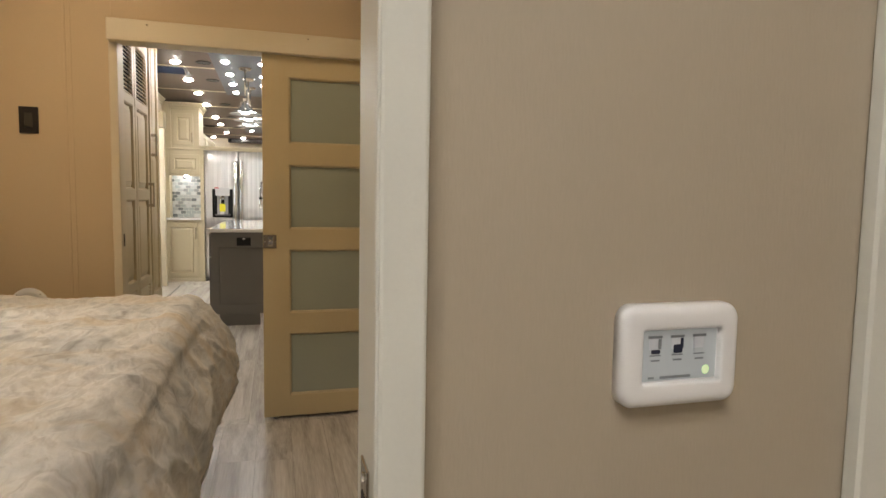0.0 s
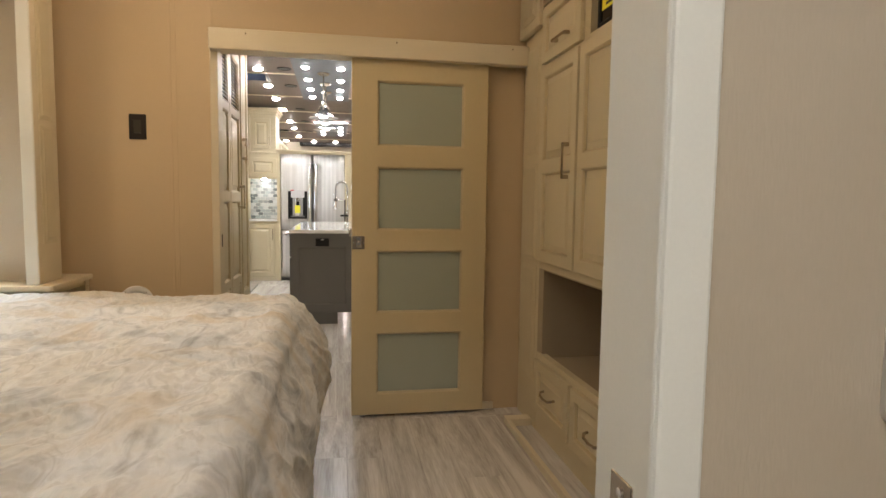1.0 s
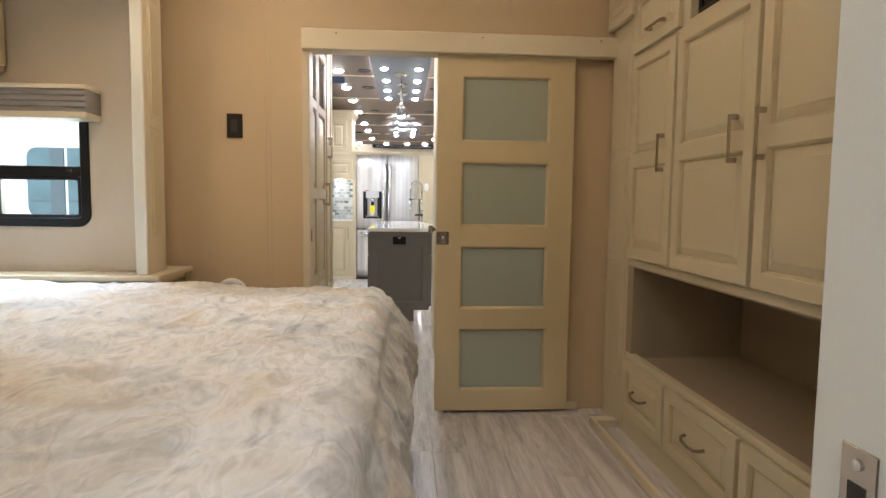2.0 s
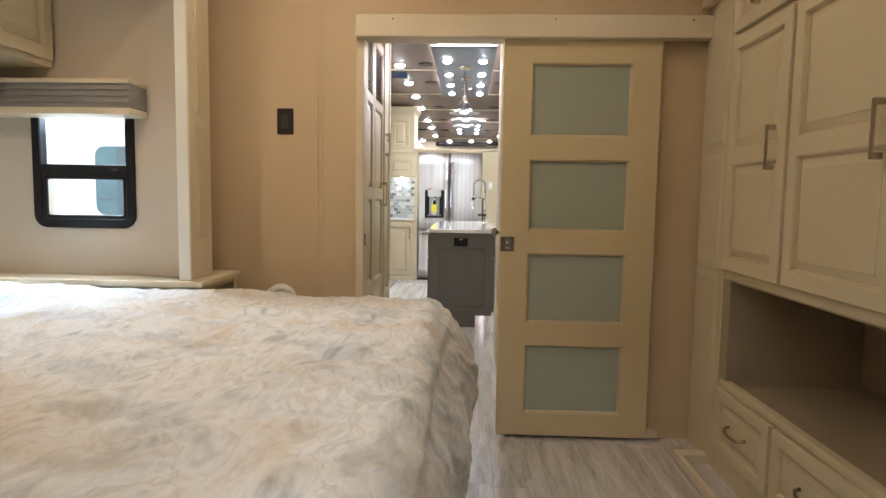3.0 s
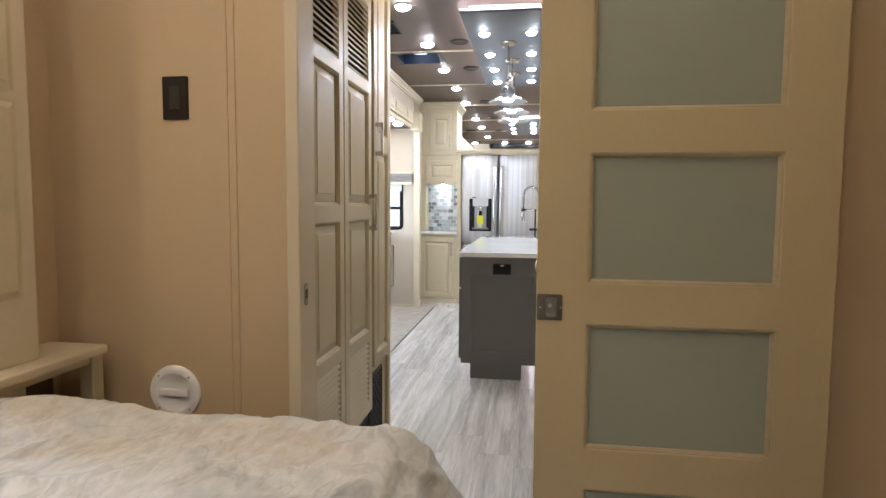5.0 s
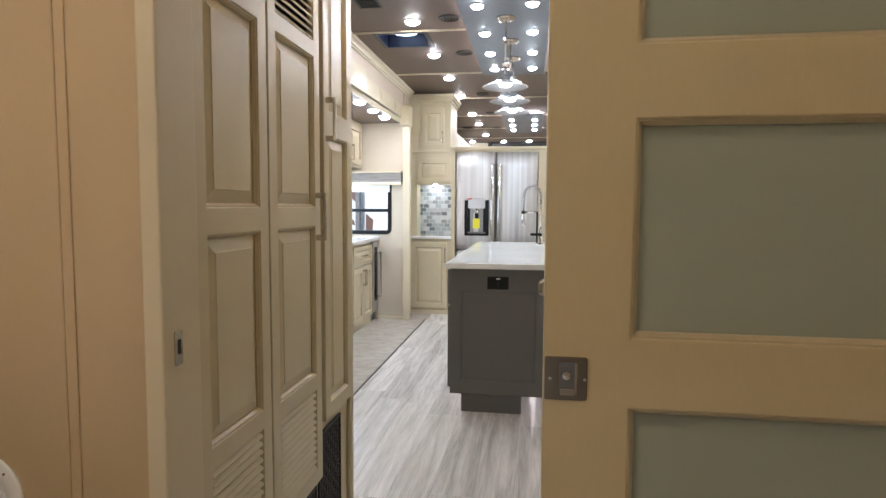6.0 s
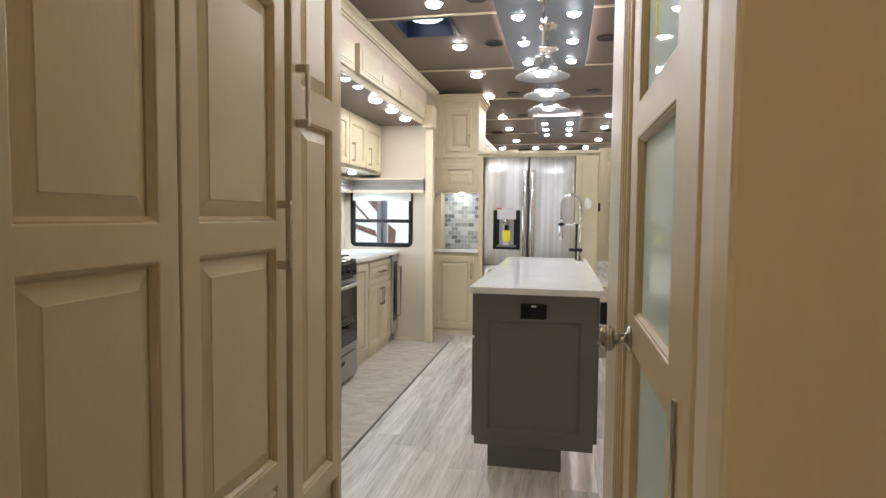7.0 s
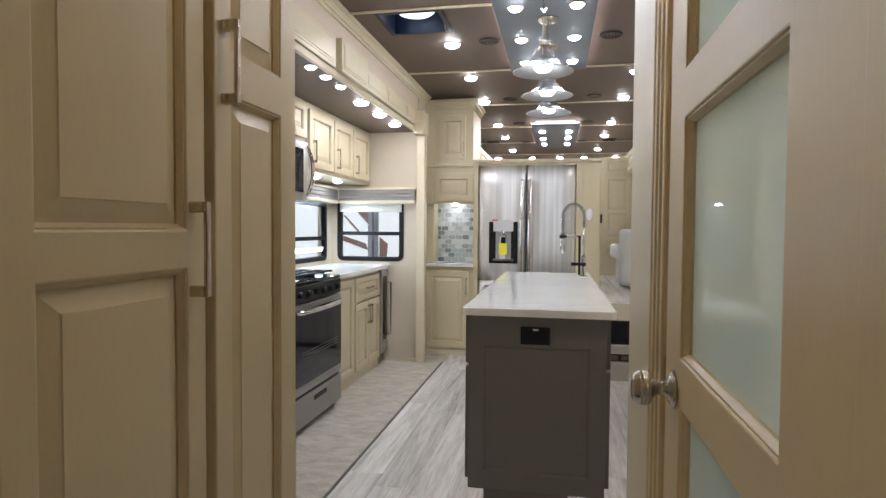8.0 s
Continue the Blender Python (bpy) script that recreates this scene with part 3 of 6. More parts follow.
structure("ceiling_kitchen_slide", boxes([(SB - 0.07, -1.36, 4.42, 8.57, 2.13, 2.17)]), CEIL_BROWN, "taupe ceiling of the kitchen slide", "ceiling")
structure("wall_over_slide", boxes([(-1.45, -1.36, 4.40, 8.5, 2.17, CEIL)]), material("blush_wall_band", (0.60, 0.50, 0.40), 0.5, vary=0.04), "beige wall band above the kitchen slide", "wall")
structure("wall_corner_left", boxes([(-1.448, -1.37, 8.573, 9.45, 0, CEIL)]), WALL_PALE, "cream wall beside the corner cabinet", "wall")
structure("wall_behind_fridge", boxes([(-1.37, 0.30, 9.45, 9.50, 0, 1.86)]), WALL_PALE, "cream wall behind fridge and corner cabinet", "wall")

# ---- trim of bedroom and hall ----
structure("trim_joint_strip", boxes([(-0.870, -0.860, 0, CEIL, 0, 0.004), (-0.860, -0.846, 0, CEIL, 0, 0.0015), (-0.846, -0.836, 0, CEIL, 0, 0.004)], at_ny(3.19), 0.0012), WALL_TAN, "tan joint strip on the wallboard", "trim")
structure("trim_seam", boxes([(-0.668, -0.662, 2.06, CEIL, 0, 0.003)], at_ny(3.19)), WALL_TAN, "narrow seam strip above the rail cover", "trim")
jamb = structure("trim_jamb", boxes([(-0.667, -0.628, 0.0, 1.985, -0.079, 0.042)], at_ny(3.19), 0.004, 2), TRIM, "cream door jamb with a latch keeper", "trim")
lp = part("latch_plate", round_plate(3.180, 3.204, 0.945, 1.010, 0.004, 0.0, 0.0025, at_px(-0.628), 0.001), NICKEL, jamb, "nickel latch keeper")
part("hole", boxes([(3.188, 3.197, 0.966, 0.993, 0.0026, 0.0031)], at_px(-0.628)), DARK_INSIDE, lp)
structure("trim_jamb", boxes([(0.085, 0.128, 0.0, 1.985, -0.20, -0.004)], at_ny(3.19), 0.008, 2), TRIM, "cream rounded door jamb", "trim")
structure("baseboard", boxes([(0.10, 0.86, 0.0, 0.045, 0, 0.012)], at_ny(3.19), 0.003), TRIM, "low cream baseboard", "trim")
valance = structure("valance", boxes([(-0.662, 1.0, 1.942, 2.046, 0.0, 0.066)], at_ny(3.158), 0.004), TRIM, "cream wooden rail cover over the sliding door", "trim")
for u in (-0.49, 0.28, 0.92):
    part("screw", lathe([(0.0045, 0), (0.004, 0.002), (0.001, 0.003)], at_ny(3.092) @ Matrix.Translation((u * 0.985, 2.023, 0)), 10), NICKEL, valance)
structure("trim_header", boxes([(-0.634, 0.085, 1.955, 1.985, -0.075, 0.005)], at_ny(3.19)), TRIM, "cream head lining of the opening", "trim")
# casing of the near doorway
near_case = structure("trim_near_casing", boxes([(0.166, 0.190, 0.2585, 0.341, 0, 2.03), (0.1675, 0.2015, 0.256, 0.2845, 0, 2.06)], WORLD, 0.003, 2), WHITE_TRIM, "white painted door jamb and casing", "trim")
strike = part("strike_plate", boxes([(0.279, 0.310, 0.945, 1.010, 0, 0.002)], at_nx(0.166), 0.0008), NICKEL, near_case, "nickel strike plate")
part("hole", boxes([(0.287, 0.302, 0.956, 0.986, 0.002, 0.0026)], at_nx(0.166)), DARK_INSIDE, strike)
part("screw", lathe([(0.004, 0.002), (0.0038, 0.0034), (0.001, 0.004)], at_nx(0.166) @ Matrix.Translation((0.2945, 0.999, 0)), 10), CHROME, strike)
structure("trim_near_casing_right", boxes([(0.612, 0.70, 0, 2.1, 0, 0.018)], at_ny(0.285), 0.003), WHITE_TRIM, "white painted casing of the next door", "trim")

# ---- sliding door ----
M = at_ny(3.165)
PANES = ((0.135, 0.474), (0.588, 0.927), (1.040, 1.379), (1.492, 1.832))
d = thing("sliding_door", (0.42, 3.15, 0.0), "cream sliding barn door with four frosted glass panes, half open", "door")
fr = panel_door(d, M, 0.045, 0.785, 0.018, 1.978, [(lo, hi, "none") for lo, hi in PANES], stile=0.135, thick=0.035, mat=CREAM_DOOR, name="door_frame")
for lo, hi in PANES:
    part("glass_pane", boxes([(0.178, 0.652, lo - 0.002, hi + 0.002, 0.012, 0.018)], M), FROST_DIM, fr, "grey-green frosted glass pane")
pl = part("pull_plate", round_plate(0.047, 0.114, 0.937, 1.007, 0.004, 0.0351, 0.038, M, 0.001), DARK_NICKEL, d, "square nickel privacy latch plate")
part("recess", round_plate(0.070, 0.096, 0.948, 0.999, 0.004, 0.0381, 0.0386, M), STEEL_DARK, pl)
part("thumb_turn", lathe([(0.008, 0.038), (0.008, 0.044), (0.005, 0.047), (0.001, 0.048)], M @ Matrix.Translation((0.081, 0.978, 0)), 12), CHROME, pl, smooth=True)
part("lip", boxes([(0.071, 0.095, 0.946, 0.958, 0.038, 0.0435), (0.094, 0.098, 0.948, 0.999, 0.038, 0.042)], M, 0.001), NICKEL, pl)
for u in (0.056, 0.110):
    part("screw", lathe([(0.003, 0.038), (0.0028, 0.0392), (0.001, 0.0395)], M @ Matrix.Translation((u, 0.972, 0)), 8), CHROME, pl)
part("roller", lathe([(0.012, -0.012), (0.014, -0.009), (0.014, 0.009), (0.012, 0.012)], Matrix.Translation((0.105, 3.150, 0.016)) @ Matrix.Rotation(radians(90), 4, "X"), 14), STEEL_DARK, d)

# ---- wall fittings of the bedroom ----
M = at_ny(3.19)
s = thing("switch_plate", (-1.025, 3.18, 1.49), "dark bronze switch plate on the tan wall", "switch")
sp = part("plate", round_plate(-1.066, -0.985, 1.492, 1.618, 0.004, 0, 0.007, M, 0.002), material("dark_bronze_plastic", (0.018, 0.014, 0.011), 0.4, vary=0.1, spec=0.3), s)
part("rocker", round_plate(-1.043, -1.008, 1.522, 1.588, 0.002, 0.007, 0.010, M, 0.0015), material("bronze_rocker", (0.045, 0.038, 0.03), 0.35, spec=0.3), sp)
v = thing("vent_cap", (-1.048, 3.18, 0.6), "round white plastic vent cap with a grip bar", "vent cap")
Mv = M @ Matrix.Translation((-1.053, 0.660, 0))
part("flange", lathe([(0.084, 0), (0.084, 0.004), (0.079, 0.008), (0.062, 0.011), (0.058, 0.009), (0.055, 0.006), (0.001, 0.006)], Mv, 36), WHITE_PLASTIC, v, smooth=True)
part("grip", round_plate(-0.05, 0.05, -0.011, 0.011, 0.009, 0.006, 0.017, Mv, 0.004), WHITE_PLASTIC, v)
for k in range(4):
    a = radians(45 + 90 * k)
    part("screw", lathe([(0.003, 0.009), (0.0028, 0.0108), (0.0005, 0.011)], Mv @ Matrix.Translation((0.071 * math.cos(a), 0.071 * math.sin(a), 0)), 8), NICKEL, v)

# thermostat panel on the near wall
M = at_ny(0.285) @ Matrix.Translation((0.364, 1.041, 0)) @ Matrix.Diagonal((0.913, 0.985, 0.75, 1)) @ Matrix.Translation((-0.367, -1.042, 0))
t = thing("thermostat", (0.427, 0.28, 1.04), "white wall touch panel with a lit grey screen", "thermostat")
soft = [(0.0, 0.0), (0.0, 0.0120), (0.0008, 0.0150), (0.0026, 0.0180), (0.0055, 0.0200), (0.0090, 0.0208), (0.0175, 0.0208), (0.0190, 0.0202), (0.0198, 0.0190), (0.0200, 0.0), (0.0, 0.0)]
rim = bmesh.new()
rings = [[rim.verts.new(M @ Vector((*q, w))) for q in round_loop(0.367 + dd, 0.488 - dd, 1.042 + dd, 1.127 - dd, max(0.014 - dd, 0.003), 8)] for dd, w in soft[:-1]]
for r1, r2 in zip(rings, rings[1:] + rings[:1]):
    for i in range(len(r1)):
        rim.faces.new((r1[i], r1[(i + 1) % len(r1)], r2[(i + 1) % len(r1)], r2[i]))
body = part("housing", rim, WHITE_PLASTIC, t, smooth=True)
part("bezel", round_plate(0.384, 0.471, 1.059, 1.110, 0.003, 0.0, 0.0125, M), WHITE_PLASTIC, t)
scr = part("screen", boxes([(0.3885, 0.4665, 1.0635, 1.1055, 0.0128, 0.0134)], M), glow("screen_grey", (0.50, 0.56, 0.60), 0.24), t, "pale grey lcd screen")
bpy.data.materials["screen_grey"].node_tree.nodes["Principled BSDF"].inputs["Base Color"].default_value = (0.36, 0.39, 0.41, 1)
ICON = material("icon_dark", (0.02, 0.025, 0.05), 0.5)
ICON_GREY = material("icon_grey", (0.22, 0.24, 0.26), 0.5)
ICON_PALE = material("icon_pale", (0.62, 0.65, 0.70), 0.5)
for u, fill, mat in ((0.402, 0.0025, ICON), (0.425, 0.0062, ICON), (0.448, 0.0, ICON_GREY)):
    tank = part("icon", boxes([(u - 0.0062, u + 0.0045, 1.0895, 1.0990, 0.0135, 0.0137)], M), ICON_PALE, scr)
    part("lid", boxes([(u - 0.0072, u + 0.0072, 1.0990, 1.1012, 0.0135, 0.0139)], M), ICON_GREY, tank)
    part("base", boxes([(u - 0.0055, u + 0.0060, 1.0842, 1.0852, 0.0135, 0.0138)], M), ICON_GREY, tank)
    if fill:
        part("side", boxes([(u + 0.0030, u + 0.0062, 1.0900, 1.0985, 0.0138, 0.0140)], M), ICON_GREY if fill < 0.004 else mat, tank)
        part("fill", round_plate(u - 0.0040, u + 0.0052, 1.0862, 1.0870 + fill, 0.0012, 0.0138, 0.0141, M), mat, tank)
    part("text_bar", boxes([(u - 0.004, u + 0.005, 1.0798, 1.0812, 0.0135, 0.0138)], M), ICON_GREY, scr)
part("text_bar", boxes([(0.408, 0.440, 1.0650, 1.0672, 0.0135, 0.0138)], M), ICON_GREY, scr)
part("text_bar", boxes([(0.396, 0.402, 1.0652, 1.0670, 0.0135, 0.0138)], M), ICON_GREY, scr)
part("indicator", lathe([(0.004, 0.0135), (0.0035, 0.0140), (0.0005, 0.0142)], M @ Matrix.Translation((0.456, 1.0705, 0)), 12), glow("green_dot", (0.25, 0.8, 0.05), 0.5), scr, "lit green dot")

# ---- window, blind and furniture of the bed slide ----
def window(name, m, u0, u1, v0, v1, mid, label, r=0.06, width=0.042, rail=0.017, sash=0.0):
    o = thing(name, m @ Vector(((u0 + u1) / 2, v0, 0)), label, "window", kind="structure")
    f = part("window_frame", round_ring(u0, u1, v0, v1, r, width, -0.03, 0.012, m, ease=0.004, n=8), BLACK, o, "black rounded metal frame")
    a, b = u0 + width - 0.004, u1 - width + 0.004
    part("mid_rail", boxes([(a, b, mid - rail, mid + rail, -0.012, 0.010)], m, 0.002), BLACK, o)
    if sash:
        part("sash", round_ring(a, b, v0 + width - 0.004, mid - rail + 0.004, 0.03, sash, -0.010, 0.007, m, ease=0.003), BLACK, o, "black frame of the sliding pane")
    g = bpy.data.materials.get("window_glass")
    if not g:
        g = bpy.data.materials.new("window_glass")
        g.use_nodes = True
        bb = g.node_tree.nodes["Principled BSDF"]
        bb.inputs["Base Color"].default_value = (0.92, 0.96, 0.96, 1)
        bb.inputs["Roughness"].default_value, bb.inputs["Transmission Weight"].default_value, bb.inputs["IOR"].default_value = 0.0, 1.0, 1.05
    for lo, hi in ((v0 + width - 0.004, mid - 0.015), (mid + 0.015, v1 - width + 0.004)):
        pane = part("pane", boxes([(a, b, lo, hi, -0.006, -0.003)], m), g, o)
        pane.visible_shadow = False
    part("latch", boxes([(u1 - 0.10, u1 - 0.075, mid - 0.006, mid + 0.006, 0.010, 0.018)], m, 0.002), BLACK, o)
    return o


window("window_1", at_ny(2.88), -2.088, -1.615, 1.028, 1.62, 1.289, "black-framed sliding window in the bed slide", rail=0.025, sash=0.020)


def pleat_blind(o, m, u0, u1, v0, v1, w0, w1, mat, folds=4):
    """A fabric box with soft horizontal pleats, and cream boards above and below."""
    hgt = v1 - v0
    part("top_board", boxes([(u0, u1 + 0.004, v1 - hgt * 0.12, v1, w0, w1 + 0.004)], m, 0.003), TRIM, o)
    part("bottom_board", boxes([(u0, u1 + 0.004, v0, v0 + hgt * 0.19, w0, w1 + 0.004)], m, 0.003), TRIM, o)
    lo, hi = v0 + hgt * 0.19, v1 - hgt * 0.12
    bm = bmesh.new()
    prof = []
    for k in range(folds * 6 + 1):
        q = k / (folds * 6)
        ph = (q * folds) % 1.0
        prof.append((lo + (hi - lo) * q, w1 - 0.012 * (ph ** 1.6) if k < folds * 6 else w1))
    loops = []
    n = 14
    for z, w in prof:
        lp = [m @ Vector((u0, z, w0))] + [m @ Vector((u0 + (u1 - u0) * j / n, z, w + 0.002 * noise.noise(Vector((j * 0.5, z * 30, 0))))) for j in range(n + 1)] + [m @ Vector((u1, z, w0))]
        loops.append(lp)
    loops_mesh(bm, loops)
    part("pleated_fabric", bm, mat, o, "grey pleated fabric")


b = thing("window_valance", (-1.9, 2.8, 1.52), "grey pleated fabric window valance with cream boards", "window valance")
pleat_blind(b, at_ny(2.88), -2.395, -1.556, 1.520, 1.668, 0.0, 0.145, GREY_FABRIC)

ns = thing("nightstand", (-1.7, 3.0, 0.0), "cream built-in nightstand with a rounded top and open cubby", "nightstand")
top = bmesh.new()
ell = ((-2.39, 2.70), (-1.236, 2.70), (-1.236, 3.14), (-1.445, 3.14), (-1.445, 2.878), (-2.39, 2.878))
loops_mesh(top, [[Vector((x, y, z)) for x, y in ell] for z in (0.792, 0.815)])
bmesh.ops.bevel(top, geom=[e for e in top.edges if abs((e.verts[0].co - e.verts[1].co).z) > 0.01 and e.verts[0].co.x > -1.3], offset=0.014, segments=4, profile=0.5, affect="EDGES")
bmesh.ops.bevel(top, geom=[e for e in top.edges if min(v.co.z for v in e.verts) > 0.814], offset=0.005, segments=2, profile=0.5, affect="EDGES")
part("top", top, TRIM, ns)
part("apron", boxes([(-2.39, -1.304, 2.775, 2.795, 0.735, 0.792)], bevel=0.002), CREAM, ns)
part("apron_side", boxes([(-1.280, -1.262, 2.817, 3.091, 0.764, 0.792)], bevel=0.002), CREAM, ns)
part("leg", boxes([(-1.302, -1.256, 2.77, 2.816, 0.0, 0.7915)], bevel=0.003), CREAM, ns)
part("leg", boxes([(-1.302, -1.256, 3.092, 3.138, 0.0, 0.7915)], bevel=0.003), CREAM, ns)
part("back_panel", boxes([(-1.44, -1.425, 2.80, 3.13, 0.0, 0.735)]), DARK_WOOD, ns)
part("shelf", boxes([(-1.42, -1.285, 2.80, 3.13, 0.40, 0.42)]), DARK_WOOD, ns)
part("front_panel", boxes([(-2.39, -1.305, 2.80, 2.815, 0.0, 0.735)]), CREAM, ns)

pil = structure("trim_slide_post", boxes([(-1.35, -1.302, 2.742, 2.955, 0.8155, 2.52)], bevel=0.003), TRIM, "cream pilaster at the slide's edge", "trim")
for lo, hi in ((0.99, 1.505), (1.53, 2.05), (2.07, 2.45)):
    part("panel", raised_panel(2.79, 2.91, lo, hi, at_px(-1.303), 0.008, 0.014), CREAM, pil)
structure("trim_slide_edge", boxes([(-1.352, -1.300, 0.8155, 2.16, 0, 0.012)], at_ny(2.742), 0.003), WHITE_TRIM, "pale edge strip of the slide", "trim")

oc = thing("overhead_cabinet", (-2.2, 1.7, 1.74), "cream overhead cabinet above the bed head", "cabinet")
part("body", boxes([(-2.40, -1.978, 0.45, 2.872, 1.74, 2.155)]), CREAM, oc)
for k in range(4):
    panel_door(oc, at_px(-1.978), 0.50 + 0.595 * k, 1.07 + 0.595 * k, 1.765, 2.13)

# ---- bed ----
bed = thing("bed", (-1.2, 1.6, 0), "king bed base with a tan padded skirt", "bed")
part("base", boxes([(-2.36, -0.26, 0.72, 2.66, 0.0, 0.40)], bevel=0.03, seg=2), WOOD_SKIRT, bed, "brown fabric bed base")
part("mattress", boxes([(-2.38, -0.27, 0.72, 2.66, 0.40, 0.70)], bevel=0.06, seg=3), PILLOW, bed)


def fold(s, edge, r, sign):
    q = sign * (s - edge) + r
    if q <= 0:
        return s, 0.0
    if q < r * math.pi / 2:
        return edge + sign * (-r + r * math.sin(q / r)), r * (1 - math.cos(q / r))
    dd = r + q - r * math.pi / 2
    return edge + sign * (0.084 * math.sin(min(1.0, (dd - r) / 0.36) * math.pi * 0.75)), dd


def comforter():
    bm = bmesh.new()
    x0, x1, y0, r, top = -2.30, -0.195, 0.66, 0.09, 0.752
    nx, ny = 240, 240
    grid = []
    for i in range(nx + 1):
        s = x0 + (x1 + 0.40 - x0) * i / nx
        k = min(1.0, max(0.0, (s + 1.32) / 0.22))
        y1 = 2.745 + 0.105 * k * k * (3 - 2 * k)
        row = []
        for j in range(ny + 1):
            q = (y0 - 0.36) + (y1 - y0 + 0.72) * j / ny
            x, dx = fold(s, x1, r, 1)
            if q > (y0 + y1) / 2:
                y, dy = fold(q, y1, r, 1)
            else:
                y, dy = fold(q, y0, r, -1)
            drop = max(dx, dy) + 0.12 * min(dx, dy)
            if dx > 0 and dy > 0:
                k = min(dx, dy)
                x -= 0.35 * k * (1 if dx > 0 else 0)
                y -= 0.35 * k * (1 if q > 1.6 else -1)
            pos = Vector((s, q, 0))
            puff = noise.noise(pos * 2.1 + Vector((3, 1, 0))) * 0.018 + noise.noise(pos * 5.0) * 0.005
            w1 = 1 - abs(noise.noise(Vector((s * 8 - q * 3.5, q * 4 + s * 2, 4.0))))
            w2 = 1 - abs(noise.noise(Vector((s * 21 - q * 8, q * 10 + s * 6, 9.0))))
            lump = min(1.0, max(0.0, (-0.75 - s) / 0.5)) * min(1.0, max(0.0, (q - 1.9) / 0.5))
            tuft = 0.0
            for tx in range(-5, 0):
                for ty in range(1, 6):
                    cx, cy = tx * 0.43 - 0.08 + 0.1 * (ty % 2), ty * 0.45 + 0.02
                    dd = (s - cx) ** 2 + (q - cy) ** 2
                    if dd < 0.06:
                        tuft += 0.5 * math.exp(-dd / 0.008) + 0.9 * math.exp(-((s - cx + 0.25 * (q - cy)) / 0.014) ** 2 - ((q - cy) / 0.07) ** 2)
            hgt = puff + 0.012 * w1 ** 5 + 0.004 * w2 ** 4 + 0.034 * lump - 0.014 * tuft
            side = min(1.0, max(dx, dy) / 0.15)
            z = top - drop + hgt * (1 - 0.6 * side)
            if dx > 0.05:
                ear = min(1.0, max(0.0, (q - 2.25) / 0.35))
                x += 0.045 * ear * ear * (3 - 2 * ear) * side
                x += hgt * side * 1.2 + 0.006 * side * math.sin(q * 17 + 2 * noise.noise(Vector((q * 3, 0, 0))))
            if dy > 0.05:
                y += (hgt * side + 0.012 * side * math.sin(s * 16)) * (1 if q > 1.6 else -1)
            row.append(bm.verts.new((x, y, z)))
        grid.append(row)
    for i in range(nx):
        for j in range(ny):
            bm.faces.new((grid[i][j], grid[i + 1][j], grid[i + 1][j + 1], grid[i][j + 1]))
    o = thing("comforter", (-1.2, 1.7, 0.75), "puffy marbled comforter in cream, grey and tan, spread over the bed", "comforter")
    edge = [grid[nx][j].co.copy() for j in range(6, ny - 5, 2)]
    side = [grid[i][ny].co.copy() for i in range(20, nx - 5, 2)]
    cover = part("cover", bm, COMFORTER, o, "", True)
    so = cover.modifiers.new("thickness", "SOLIDIFY")
    so.thickness, so.offset = 0.02, -1
    part("piping", tube(edge, 0.006, 6), COMFORTER_HEM, o, "grey corded piping", True)
    part("piping", tube(side, 0.006, 6), COMFORTER_HEM, o, "grey corded piping", True)
    return o


comforter()


def pillow(at, sx, sy, sz, turn):
    bm = bmesh.new()
    n = 18
    m = Matrix.Translation(at) @ Euler([radians(a) for a in turn]).to_matrix().to_4x4()
    for side in (1, -1):
        g = []
        for i in range(n + 1):
            row = []
            for j in range(n + 1):
                u, v = i / n * 2 - 1, j / n * 2 - 1
                hh = ((1 - abs(u) ** 2.6) * (1 - abs(v) ** 2.6)) ** 0.5
                k = 1 - 0.06 * (u * u) * (v * v)
                row.append(bm.verts.new(m @ Vector((u * sx * k, v * sy * k, side * sz * hh + 0.01 * noise.noise(Vector((u * 3, v * 3, side)))))))
            g.append(row)
        for i in range(n):
            for j in range(n):
                bm.faces.new((g[i][j], g[i + 1][j], g[i + 1][j + 1], g[i][j + 1]))
    bmesh.ops.remove_doubles(bm, verts=bm.verts, dist=0.0004)
    return tagged(part("pillow", bm, PILLOW, None, "", True), "pale blue-white cotton pillow leaning at the bed head", "pillow")


pillow((-2.07, 2.28, 0.93), 0.22, 0.30, 0.085, (0, 68, 0))
pillow((-2.07, 1.50, 0.93), 0.22, 0.30, 0.085, (0, 68, 0))

# ---- wardrobe ----
M = at_nx(1.002)
w = thing("wardrobe", (1.25, 1.7, 0), "built-in cream wardrobe with raised-panel doors, an open niche and drawers", "wardrobe")
part("carcass", boxes([(1.004, 1.6, 0.45, 2.852, 0.862, 1.89)]), CREAM, w)
part("drawer_box", boxes([(1.004, 1.6, 0.45, 2.852, 0.0, 0.398)]), CREAM, w)
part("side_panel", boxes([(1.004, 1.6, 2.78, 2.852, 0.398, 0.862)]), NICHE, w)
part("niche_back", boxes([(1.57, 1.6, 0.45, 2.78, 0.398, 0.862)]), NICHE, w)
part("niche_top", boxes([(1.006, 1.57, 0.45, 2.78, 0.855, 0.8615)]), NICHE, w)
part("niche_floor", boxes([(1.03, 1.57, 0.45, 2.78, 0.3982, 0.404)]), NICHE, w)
part("niche_post", boxes([(1.002, 1.03, 0.45, 0.62, 0.398, 0.862)]), CREAM, w)
part("niche_rail", boxes([(0.55, 2.83, 0.395, 0.425, -0.03, 0.006)], M, 0.002), CREAM, w)
part("top_box", boxes([(1.004, 1.6, 2.30, 2.852, 1.89, CEIL - 0.005)]), CREAM, w)
